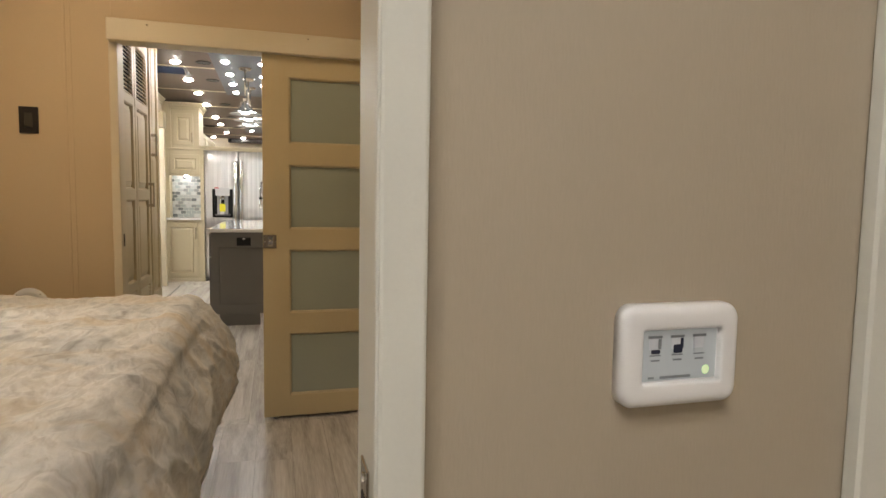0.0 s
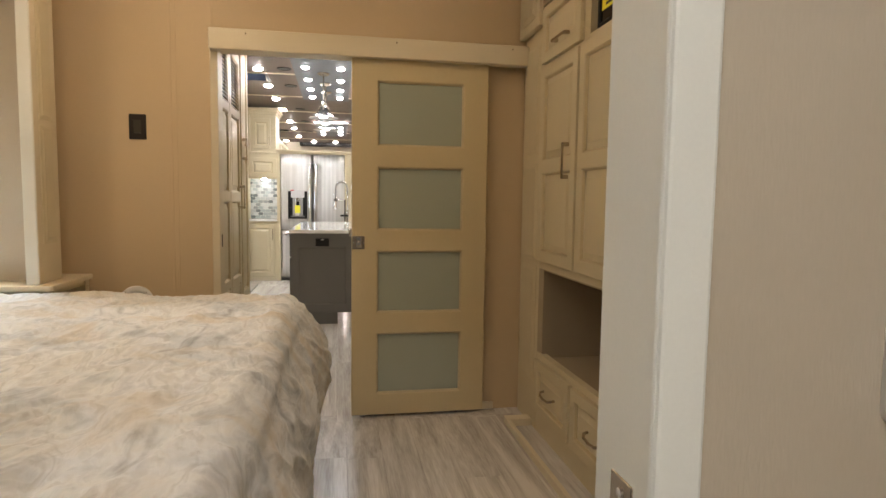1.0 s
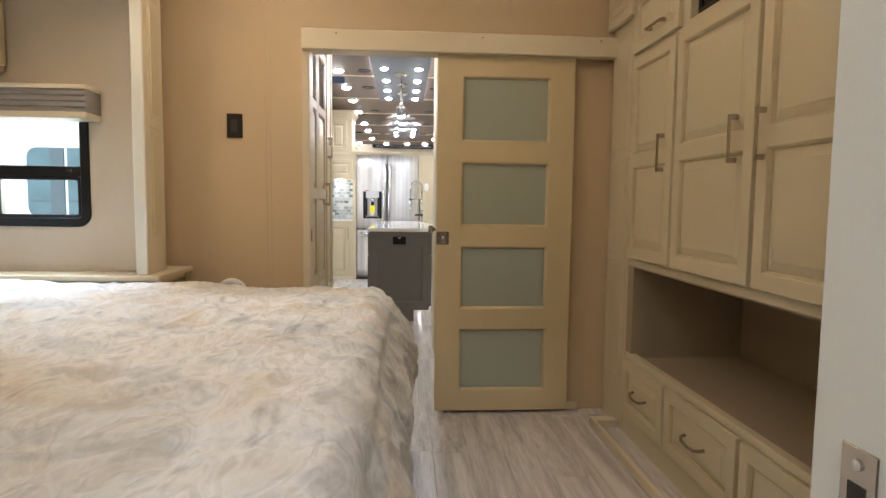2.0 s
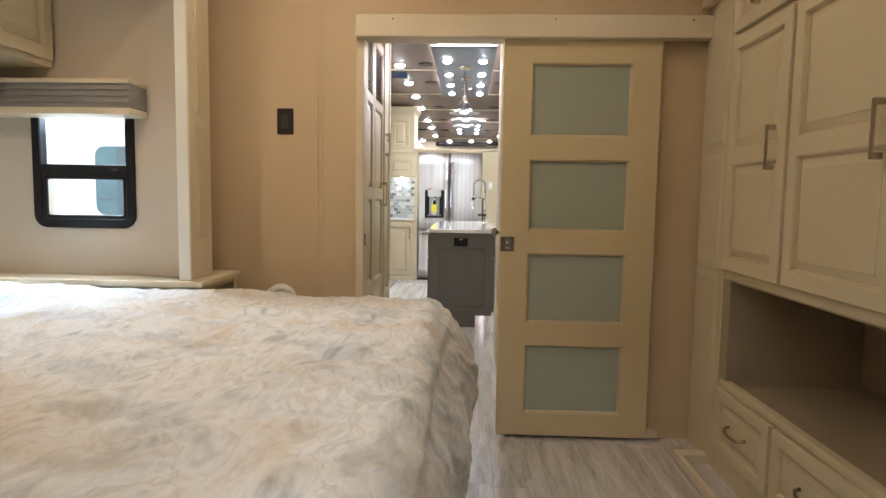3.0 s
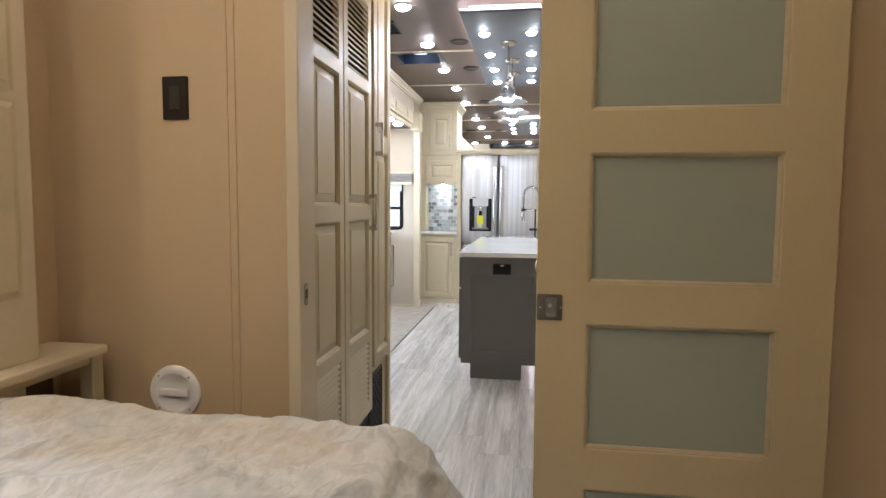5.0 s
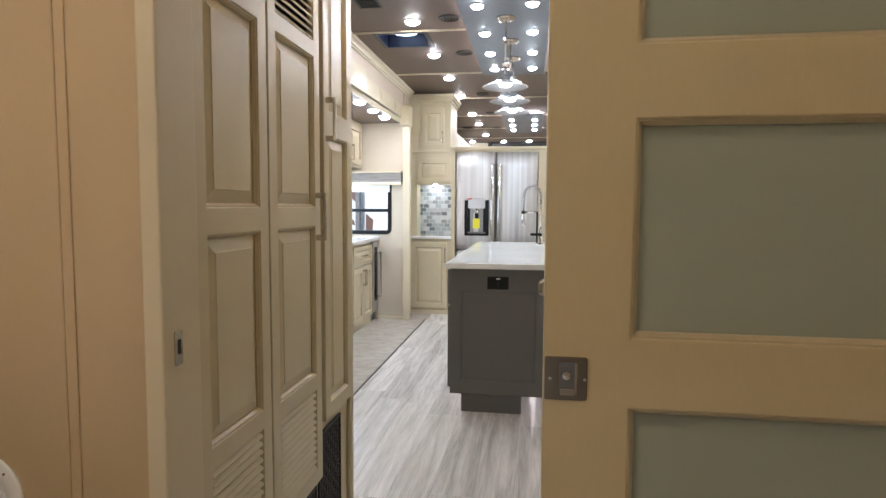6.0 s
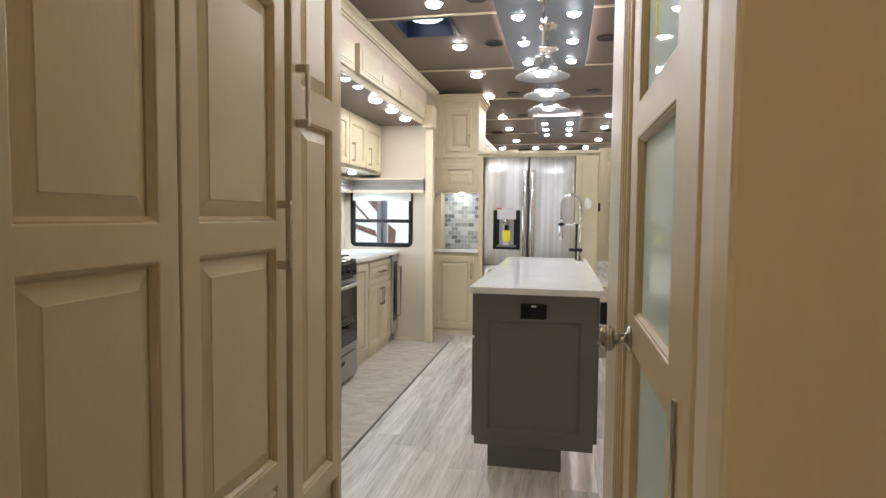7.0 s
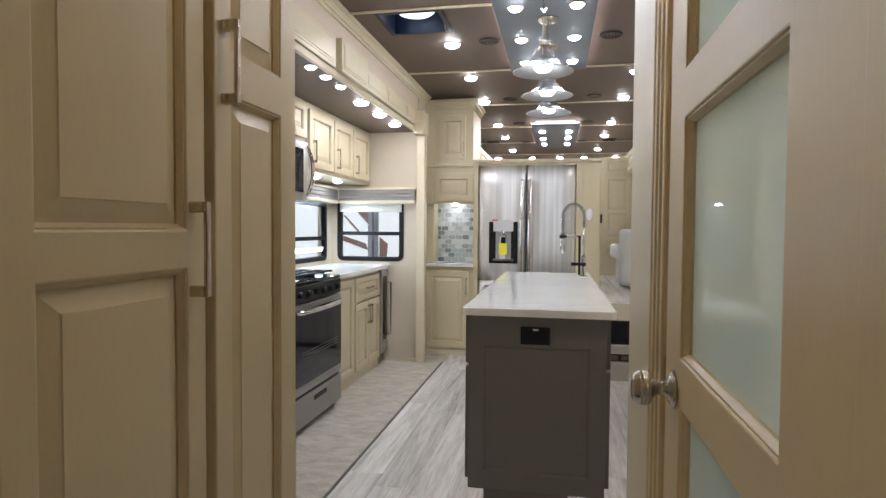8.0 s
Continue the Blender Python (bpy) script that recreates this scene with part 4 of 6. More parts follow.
part("top_box", boxes([(1.004, 1.6, 0.45, 2.30, 2.33, CEIL - 0.005)]), CREAM, w)
part("top_niche_back", boxes([(1.45, 1.6, 0.45, 2.30, 1.89, 2.33)]), CREAM, w)
post = part("pilaster", boxes([(2.852, 3.165, 0.0, CEIL - 0.005, -0.5, 0.0)], M, 0.003), CREAM, w)
for lo, hi in ((0.24, 0.87), (0.89, 1.41), (1.43, 2.02)):
    part("panel", raised_panel(2.89, 3.12, lo, hi, M, 0.010, 0.02), CREAM, post)
cap = part("pilaster_cap", boxes([(2.845, 3.17, 2.09, CEIL - 0.01, 0.0, 0.035)], M, 0.004), CREAM, w)
part("panel", raised_panel(2.90, 3.11, 2.14, 2.46, at_nx(0.967), 0.010, 0.02), CREAM, cap)
Z0, Z1 = 0.902, 1.872
for i, (a, b) in enumerate(((2.375, 2.842), (1.790, 2.352), (1.192, 1.765), (0.61, 1.17))):
    dd = panel_door(w, M, a, b, Z0, Z1, [(Z0 + 0.055, 1.345, "raised"), (1.412, Z1 - 0.055, "raised")])
    u = (a + 0.075, a + 0.095, b - 0.035, a + 0.04)[i]
    pull(dd, at_nx(0.982), u, 1.308, 1.470)
for i, (a, b) in enumerate(((2.37, 2.835), (1.80, 2.345), (1.20, 1.775), (0.61, 1.175))):
    dr = panel_door(w, M, a, b, 0.118, 0.388, name="drawer", stile=0.05, rail=0.05)
    c = (a + b) / 2
    hb = tube([at_nx(0.982) @ Vector(p) for p in ((c - 0.075, 0.262, 0.0), (c - 0.072, 0.258, 0.018), (c - 0.05, 0.250, 0.028), (c, 0.246, 0.031), (c + 0.05, 0.250, 0.028), (c + 0.072, 0.258, 0.018), (c + 0.075, 0.262, 0.0))], 0.0065, 8)
    part("handle", hb, NICKEL, dr, "bowed nickel drawer pull", True)
flap = panel_door(w, M, 2.36, 2.842, 1.892, 2.165, name="flap_door", stile=0.05, rail=0.05)
pull(flap, at_nx(0.982), 1.955, 2.47, 2.63, vertical=False)
panel_door(w, M, 2.36, 2.842, 2.175, 2.45, name="flap_door", stile=0.05, rail=0.05)
part("top_rail", boxes([(0.5, 2.35, 1.875, 1.90, -0.02, 0.006)], M, 0.002), CREAM, w)
pk = thing("floor_strip", (0.87, 1.7, 0), "cream wooden edge strip standing on the floor before the drawers", "edge strip")
part("strip", boxes([(0.862, 0.884, 0.5, 2.90, 0.0, 0.04)], bevel=0.003), TRIM, pk)
part("end_strip", boxes([(0.862, 1.0, 2.90, 2.965, 0.0, 0.04)], bevel=0.003), TRIM, pk)
tv = thing("television", (1.2, 1.9, 1.905), "black flat television with a yellow energy sticker in the top niche", "television")
part("screen", boxes([(1.62, 2.255, 1.915, 2.29, -0.06, -0.02)], M, 0.004), BLACK_GLASS, tv)
part("bezel", round_ring(1.615, 2.26, 1.91, 2.295, 0.006, 0.018, -0.03, -0.012, M), BLACK, tv)
st = part("sticker", boxes([(2.02, 2.235, 1.975, 2.09, -0.0199, -0.0194)], M), YELLOW, tv, "yellow paper sticker with dark print")
for k in range(4):
    part("print_bar", boxes([(2.05, 2.20 - 0.03 * (k % 2), 1.988 + 0.024 * k, 1.999 + 0.024 * k, -0.0193, -0.0190)], M), BLACK, st)

# ---- pantry ----
M = at_px(-0.677)
p = thing("pantry_cabinet", (-1.0, 3.8, 0), "tall cream pantry cabinet with raised panels and louvred vents", "cabinet")
part("body", boxes([(-1.44, -0.679, 3.27, 4.385, 0.0, CEIL - 0.005)]), CREAM, p)
part("filler", boxes([(3.271, 3.299, 0.0, 2.5, 0.0, 0.020)], M, 0.002), CREAM, p)
for a, b, low in ((3.304, 3.652, 0.715), (3.660, 4.036, 0.700)):
    dd = panel_door(p, M, a, b, 0.335, 2.12, [(0.385, low - 0.052, "louvre"), (low, 1.178, "raised"), (1.240, 1.705, "raised"), (1.755, 2.06, "louvre")], stile=0.05)
    if a > 3.5:
        pull(dd, at_px(-0.657), 3.998, 1.133, 1.285)
    panel_door(p, M, a, b, 2.135, 2.50, stile=0.05)
d3 = panel_door(p, at_px(-0.672), 4.058, 4.352, 0.515, 2.50, [(0.57, 1.475, "raised"), (1.555, 2.43, "raised")], stile=0.052)
pull(d3, at_px(-0.652), 4.082, 1.455, 1.598)
part("end_post", boxes([(4.356, 4.388, 0.0, CEIL - 0.01, 0.0, 0.018)], M, 0.004), CREAM, p)
for a, b, lo, hi in ((3.66, 4.02, 0.09, 0.315), (4.036, 4.27, 0.135, 0.475)):
    g = part("grille", round_ring(a, b, lo, hi, 0.004, 0.012, 0.0, 0.006, M), BLACK, p, "black pierced metal return-air grille")
    part("backing", boxes([(a + 0.006, b - 0.006, lo + 0.006, hi - 0.006, 0.0, 0.0015)], M), DARK_INSIDE, g)
    gm = bmesh.new()
    nu, nv = int((b - a) / 0.024), int((hi - lo) / 0.024)
    for i in range(nu + 1):
        for j in range(nv + 1):
            cu, cv = a + (i + 0.5) * (b - a) / (nu + 1), lo + (j + 0.5) * (hi - lo) / (nv + 1)
            if (i + j) % 2:
                box(gm, cu - 0.010, cu + 0.010, cv - 0.003, cv + 0.003, 0.0015, 0.004, M)
            else:
                box(gm, cu - 0.003, cu + 0.003, cv - 0.010, cv + 0.010, 0.0015, 0.004, M)
    mesh_ob = part("lattice", gm, BLACK, g)
    tagged(mesh_ob, kind="stuff")

# ---- hall door ----
M = at_nx(0.155)
h = thing("hall_door", (0.15, 3.92, 0), "cream hinged door with four pale frosted glass panes, closed", "door")
HP = ((0.12, 0.50), (0.575, 0.948), (1.030, 1.430), (1.512, 1.890))
fr = panel_door(h, M, 3.592, 4.312, 0.012, 1.968, [(lo, hi, "none") for lo, hi in HP], stile=0.145, stile_b=0.128, thick=0.035, mat=CREAM_DOOR, name="door_frame")
for lo, hi in HP:
    part("glass_pane", boxes([(3.735, 4.186, lo - 0.002, hi + 0.002, 0.010, 0.018)], M), FROST_PALE, fr, "pale blue frosted glass pane")
kn = part("knob", lathe([(0.033, 0.0), (0.032, 0.004), (0.024, 0.009), (0.013, 0.012), (0.011, 0.026), (0.014, 0.032), (0.024, 0.038), (0.030, 0.044), (0.0305, 0.047), (0.0280, 0.0485), (0.0305, 0.050), (0.0310, 0.053), (0.0285, 0.0545), (0.0300, 0.056), (0.0295, 0.060), (0.0265, 0.0625), (0.0255, 0.066), (0.020, 0.070), (0.016, 0.071), (0.014, 0.069), (0.001, 0.069)],
                    at_nx(0.1195) @ Matrix.Translation((4.225, 0.968, 0)), 32), KNOB_METAL, h, "brushed nickel door knob", True)
yt = thing("paper_tag", (0.13, 4.0, 1.7), "yellow paper strip hanging behind the upper glass", "paper tag")
part("strip", boxes([(4.06, 4.09, 1.62, 1.86, 0.0182, 0.0188)], M), YELLOW, yt)
case = structure("trim_hall_casing", boxes([(4.345, 4.372, 0.0, 2.06, 0.0, 0.014), (4.372, 4.392, 0.0, 2.06, 0.0, 0.018), (4.392, 4.400, 0.0, 2.06, 0.0, 0.0165), (4.400, 4.425, 0.0, 2.06, 0.0, 0.021)], at_nx(0.130), 0.003), CREAM_DOOR, "cream moulded door casing", "trim")
part("strike_lip", round_plate(4.318, 4.338, 0.945, 1.005, 0.006, 0.0, 0.006, at_nx(0.128), 0.002), NICKEL, case, "nickel strike lip")
structure("trim_hall_casing_near", boxes([(3.53, 3.582, 0.0, 2.06, 0.0, 0.018)], at_nx(0.130), 0.005, 2), CREAM_DOOR, "cream moulded door casing", "trim")
structure("trim_hall_corner", boxes([(0.106, 0.129, 4.427, 4.77, 0.0, CEIL)], bevel=0.005, seg=2), TRIM, "cream corner post at the end of the hall", "trim")
hk = part("edge_pull", boxes([(3.655, 3.674, 0.80, 0.995, 0.035, 0.040)], M, 0.001), NICKEL, h, "long nickel flush pull")

# ---- island ----
isl = thing("kitchen_island", (-0.16, 6.7, 0), "grey painted kitchen island cabinet with shaker panels", "kitchen island")
M = at_ny(5.695)
part("body", boxes([(-0.458, 0.126, 5.715, 7.63, 0.113, 0.879)]), GREY_PAINT, isl)
part("toe_kick", boxes([(-0.388, -0.026, 5.69, 7.5, 0.0, 0.113)], bevel=0.002), GREY_PAINT, isl)
panel_door(isl, M, -0.456, 0.123, 0.112, 0.878, [(0.192, 0.741, "flat")], stile=0.066, thick=0.017, mat=GREY_PAINT, name="end_panel")
ot = part("outlet", round_plate(-0.233, -0.107, 0.753, 0.829, 0.004, 0.014, 0.020, M, 0.002), BLACK, isl, "black double outlet")
part("socket", round_plate(-0.226, -0.173, 0.760, 0.822, 0.003, 0.020, 0.0225, M, 0.001), BLACK, ot)
part("socket", round_plate(-0.167, -0.114, 0.760, 0.822, 0.003, 0.020, 0.0225, M, 0.001), BLACK, ot)
part("label", boxes([(-0.181, -0.157, 0.813, 0.821, 0.0226, 0.0231)], M), material("white_print", (0.75, 0.75, 0.75), 0.5), ot)
for m, s in ((at_nx(-0.458), 1), (at_px(0.126), -1)):
    for k in range(4):
        a = 5.73 + 0.475 * k
        panel_door(isl, m, a, a + 0.455, 0.65, 0.862, [(0.695, 0.817, "flat")], stile=0.05, rail=0.045, thick=0.019, mat=GREY_PAINT, name="drawer")
        panel_door(isl, m, a, a + 0.455, 0.135, 0.635, [(0.19, 0.58, "flat")], stile=0.05, thick=0.019, mat=GREY_PAINT)
tagged(part("island_worktop", round_plate(-0.476, 0.158, 5.60, 7.74, 0.028, 0.881, 0.913, ease=0.005, n=8), QUARTZ), "white quartz island worktop with faint grey veins", "worktop")

# spring-neck tap on the island
tp = thing("kitchen_tap", (0.095, 7.34, 0.913), "tall chrome spring-neck kitchen tap with a black handle", "tap")
bx, by = 0.095, 7.34
part("base", lathe([(0.028, 0), (0.028, 0.008), (0.019, 0.02), (0.018, 0.14), (0.014, 0.15)], Matrix.Translation((bx, by, 0.913)), 18), CHROME, tp, smooth=True)
part("column", tube([(bx, by, 1.05), (bx, by, 1.30)], 0.009, 10), CHROME, tp, smooth=True)
arc = [(bx - 0.072 + 0.072 * math.cos(radians(a)), by, 1.33 + 0.085 * math.sin(radians(a))) for a in range(0, 181, 12)]
neck = [(bx, by, 1.26)] + arc + [(bx - 0.144, by, 1.22)]
part("hose", tube(neck, 0.007, 8), STEEL_DARK, tp, smooth=True)
sb = bmesh.new()
fine = []
for q in range(len(neck) - 1):
    for k in range(4):
        fine.append(Vector(neck[q]).lerp(Vector(neck[q + 1]), k / 4))
length = [0.0]
for q in range(1, len(fine)):
    length.append(length[-1] + (fine[q] - fine[q - 1]).length)
coil = []
turns = 34
for k in range(turns * 8 + 1):
    want = length[-1] * k / (turns * 8)
    q = max(i for i in range(len(length)) if length[i] <= want + 1e-9)
    q = min(q, len(fine) - 2)
    c = fine[q].lerp(fine[q + 1], (want - length[q]) / max(1e-6, length[q + 1] - length[q]))
    tdir = (fine[q + 1] - fine[q]).normalized()
    side = Vector((0, 1, 0))
    nrm = tdir.cross(side)
    ang = 2 * math.pi * k / 8
    coil.append(c + 0.0125 * (math.cos(ang) * side + math.sin(ang) * nrm))
part("spring", tube(coil, 0.0028, 5), CHROME, tp, "coiled chrome spring", True)
part("spray_head", lathe([(0.010, 0.0), (0.017, 0.008), (0.018, 0.06), (0.014, 0.10), (0.011, 0.15)], Matrix.Translation((bx - 0.144, by, 1.075)), 16), CHROME, tp, smooth=True)
part("bracket", tube([(bx, by, 1.195), (bx - 0.135, by, 1.195)], 0.007, 8), CHROME, tp, smooth=True)
part("clip", lathe([(0.022, 0), (0.022, 0.022), (0.019, 0.022), (0.019, 0.0)], Matrix.Translation((bx - 0.144, by, 1.183)), 16), BLACK, tp)
part("lever", boxes([(bx - 0.038, bx - 0.022, by - 0.03, by - 0.014, 0.93, 1.20)], bevel=0.005, seg=2), BLACK, tp, "long black lever")
part("cross_grip", boxes([(bx - 0.085, bx + 0.015, by - 0.032, by - 0.018, 0.993, 1.016)], bevel=0.005, seg=2), BLACK, tp)

# ---- fridge and its surround ----
FY = 8.855
M = at_ny(FY)
f = thing("fridge", (-0.38, 9.2, 0), "stainless steel french-door fridge with a water dispenser", "fridge")
part("body", boxes([(-0.838, 0.083, 8.93, 9.44, 0.02, 1.84)]), STEEL_DARK, f)


def steel_door(name, u0, u1, v0, v1, parent, bow=0.012):
    bm = bmesh.new()
    n, k = 72, 6
    rows = []
    for j in range(k + 1):
        vv = v0 + (v1 - v0) * j / k
        row = []
        for i in range(n + 1):
            q = i / n
            e = min(q, 1 - q)
            w = bow * (1 - (2 * q - 1) ** 2) - 0.012 * max(0.0, 1 - e / 0.035) ** 2 + 0.0030 * math.sin(q * 14 + u0 * 7) + 0.0006 * math.sin(q * 33 + u0 * 3)
            row.append(bm.verts.new(M @ Vector((u0 + (u1 - u0) * q, vv, w))))
        rows.append(row)
    for a, b in zip(rows, rows[1:]):
        for i in range(n):
            bm.faces.new((a[i], a[i + 1], b[i + 1], b[i]))
    back = [[bm.verts.new(M @ Vector((uu, vv, -0.07))) for uu in (u0, u1)] for vv in (v0, v1)]
    bm.faces.new((back[0][0], back[0][1], back[1][1], back[1][0]))
    bm.faces.new([r[0] for r in rows] + [back[1][0], back[0][0]])
    bm.faces.new([r[-1] for r in rows][::-1] + [back[0][1], back[1][1]])
    bm.faces.new(rows[0][::-1] + [back[0][0], back[0][1]])
    bm.faces.new(rows[-1] + [back[1][1], back[1][0]])
    return part(name, bm, STEEL, parent, "brushed stainless steel door", True)


ld = steel_door("door", -0.838, -0.384, 0.752, 1.848, f)
rd = steel_door("door", -0.377, 0.082, 0.752, 1.848, f)
fz = steel_door("freezer_drawer", -0.838, 0.082, 0.06, 0.742, f)
for u in (-0.419, -0.342):
    hd = round_plate(u - 0.023, u + 0.023, 0.80, 1.715, 0.018, 0.004, 0.046, M, 0.014)
    part("handle", hd, CHROME, ld if u < -0.38 else rd, "wide satin steel handle", True)
part("handle", round_plate(-0.78, 0.03, 0.655, 0.70, 0.018, 0.006, 0.046, M, 0.014), CHROME, fz, "", True)
dback = part("dispenser_back", boxes([(-0.725, -0.465, 0.92, 1.305, 0.004, 0.0125)], M), BLACK, f)
dp = part("dispenser", round_ring(-0.732, -0.458, 0.912, 1.312, 0.008, 0.034, 0.002, 0.020, M), BLACK, f, "black water dispenser")
part("niche", boxes([(-0.668, -0.522, 0.945, 1.285, 0.012, 0.0135)], M), material("grey_niche", (0.32, 0.32, 0.33), 0.4), dp)
part("control_panel", round_plate(-0.690, -0.500, 1.218, 1.330, 0.01, 0.012, 0.030, M, 0.004), material("silver_plastic", (0.62, 0.62, 0.63), 0.35), dp)
part("spout", lathe([(0.034, 0.0), (0.032, 0.022), (0.024, 0.045), (0.012, 0.05)], Matrix.Translation((-0.595, FY - 0.035, 1.172)), 16), CHROME, dp, smooth=True)
part("lever", boxes([(-0.617, -0.573, 1.06, 1.165, 0.012, 0.022)], M, 0.003), BLACK, dp)
part("drip_tray", boxes([(-0.695, -0.495, 0.935, 0.955, 0.008, 0.028)], M, 0.003), STEEL_DARK, dp)
part("note", boxes([(-0.636, -0.558, 0.995, 1.105, 0.024, 0.0246)], M), YELLOW, dp, "yellow paper tag")
part("sticker", boxes([(-0.700, -0.645, 1.318, 1.332, 0.030, 0.0305)], M), RED, dp, "small red sticker")

sr = thing("fridge_surround", (-0.3, 9.1, 0), "cream tall surround panels and cornice around the fridge", "cabinet")
part("side_panel", boxes([(-0.886, -0.8405, 8.84, 9.44, 0.0, 1.872)], bevel=0.002), CREAM, sr)
part("side_panel", boxes([(0.0845, 0.145, 8.84, 9.44, 0.0, 1.872)], bevel=0.002), CREAM, sr)
part("end_panel", boxes([(0.145, 0.302, 8.85, 9.44, 0.0, 1.872)], bevel=0.002), CREAM, sr)
part("header", boxes([(-0.8405, 0.0845, 8.845, 9.44, 1.8495, 1.874)], bevel=0.002), CREAM, sr)
part("cornice", boxes([(-0.90, 0.315, 8.815, 9.44, 1.874, 1.905)], bevel=0.006, seg=2), CREAM, sr)
pq = thing("oval_plaque", (0.205, 8.84, 1.33), "white oval thermostat cover on the cream panel", "wall plaque")
part("cover", lathe([(1.0, 0), (1.0, 0.010), (0.85, 0.018), (0.001, 0.020)], at_ny(8.85) @ Matrix.Translation((0.205, 1.385, 0)) @ Matrix.Diagonal((0.034, 0.058, 1, 1)), 24), WHITE_PLASTIC, pq, smooth=True)

# ---- corner cabinet with tiled niche ----
M = at_ny(8.88)
cb = thing("corner_base_cabinet", (-1.12, 9.1, 0), "cream base cabinet with one raised-panel door beside the fridge", "cabinet")
part("body", boxes([(-1.368, -0.888, 8.882, 9.44, 0.0, 0.868)]), CREAM, cb)
dd = panel_door(cb, M, -1.352, -0.935, 0.07, 0.826)
pull(dd, at_ny(8.86), -0.955, 0.60, 0.76, thick=0.01)
part("kick", boxes([(-1.36, -0.89, 0.0, 0.045, 0, 0.012)], M, 0.002), TRIM, cb)
tagged(part("corner_worktop", round_plate(-1.368, -0.888, 8.845, 9.44, 0.006, 0.870, 0.902, ease=0.004), QUARTZ), "white quartz top of the corner cabinet", "worktop")
cm = thing("corner_wall_cabinet", (-1.09, 9.1, 1.5), "cream wall cabinet with a flap door over the tiled niche", "cabinet")
part("body", boxes([(-1.300, -0.888, 8.882, 9.44, 1.490, 1.845)]), CREAM, cm)
panel_door(cm, M, -1.278, -0.893, 1.512, 1.782)
part("filler", boxes([(-1.368, -1.302, 1.49, 1.846, -0.03, -0.006)], M), CREAM, cm)
part("ledge", boxes([(-1.368, -0.886, 1.845, 1.872, -0.3, 0.022)], M, 0.003), CREAM, cm)
cu = thing("corner_upper_cabinet", (-1.06, 9.1, 1.87), "tall cream upper cabinet with cornice", "cabinet")
part("body", boxes([(-1.256, -0.90, 8.882, 9.44, 1.873, 2.42)]), CREAM, cu)
dd = panel_door(cu, M, -1.222, -0.972, 1.912, 2.342, stile=0.045)
pull(dd, at_ny(8.86), -0.99, 1.95, 2.08, thick=0.008)
for k, (o, lo) in enumerate(((0.012, 2.40), (0.03, 2.43), (0.05, 2.46))):
    part("cornice", boxes([(-1.27, -0.90 + o, 8.88 - o, 9.44, lo, lo + 0.034)], bevel=0.004), CREAM, cu)
part("filler", boxes([(-1.37, -1.26, 1.85, 2.50, -0.02, 0.0)], M), CREAM, cu)
ns_wall = structure("backsplash", boxes([(-1.37, -0.888, 9.17, 9.20, 0.902, 1.49)]), material("grout", (0.62, 0.62, 0.60), 0.8), "glass mosaic backsplash in grey, blue and white", "backsplash")
structure("backsplash_side", boxes([(-1.37, -1.30, 8.95, 9.17, 0.902, 1.49)]), CREAM, "pale side of the tiled niche", "trim")
nl = thing("niche_lamp", (-1.09, 9.0, 1.47), "small round lamp under the wall cabinet, switched on", "lamp", "under-cabinet lamps")
part("lens", lathe([(0.022, 0.0), (0.022, 0.010), (0.018, 0.016), (0.001, 0.018)], Matrix.Translation((-1.09, 9.0, 1.489)) @ Matrix.Diagonal((1, 1, -1, 1)), 18), GLOW_COOL, nl, smooth=True)

# ---- kitchen counter along the slide ----
M = at_px(-1.668)
k1 = thing("base_cabinet", (-1.9, 7.37, 0), "cream base cabinet with one tall raised-panel door", "cabinet", "kitchen base cabinets")
part("body", boxes([(SB + 0.01, -1.67, 7.085, 7.60, 0.0, 0.868)]), CREAM, k1)
panel_door(k1, M, 7.11, 7.585, 0.085, 0.84)
k2 = thing("base_cabinet", (-1.9, 7.95, 0), "cream base cabinet with a drawer over two doors", "cabinet", "kitchen base cabinets")
part("body", boxes([(SB + 0.01, -1.67, 7.602, 8.28, 0.0, 0.868)]), CREAM, k2)
dr = panel_door(k2, M, 7.625, 8.262, 0.645, 0.84, stile=0.045, rail=0.045, name="drawer")
pull(dr, at_px(-1.648), 0.742, 7.87, 8.02, vertical=False, thick=0.01)
for a, b, u in ((7.625, 7.938, 7.918), (7.948, 8.262, 7.968)):
    dd = panel_door(k2, M, a, b, 0.085, 0.63, stile=0.045)
    pull(dd, at_px(-1.648), u, 0.44, 0.60, thick=0.01)
wc = thing("wine_cooler", (-1.85, 8.38, 0), "narrow stainless steel undercounter cooler with a vertical bar handle", "cooler")
part("body", boxes([(SB + 0.01, -1.69, 8.285, 8.495, 0.0, 0.868)]), BLACK, wc)
part("door", boxes([(8.30, 8.49, 0.10, 0.862, 0.0, 0.05)], at_px(-1.69), 0.004), STEEL, wc)
part("glass", boxes([(8.33, 8.455, 0.22, 0.80, 0.0505, 0.052)], at_px(-1.69)), BLACK_GLASS, wc)
part("handle", tube([at_px(-1.64) @ Vector(q) for q in ((8.475, 0.25, 0), (8.475, 0.25, 0.035), (8.475, 0.74, 0.035), (8.475, 0.74, 0))], 0.008, 8), CHROME, wc)
part("kick", boxes([(8.29, 8.49, 0.0, 0.095, -0.05, 0.0)], at_px(-1.68)), STEEL_DARK, wc)
tagged(part("kitchen_worktop", round_plate(SB + 0.005, -1.628, 7.085, 8.496, 0.006, 0.870, 0.905, ease=0.005), QUARTZ), "white quartz kitchen worktop along the window", "worktop")
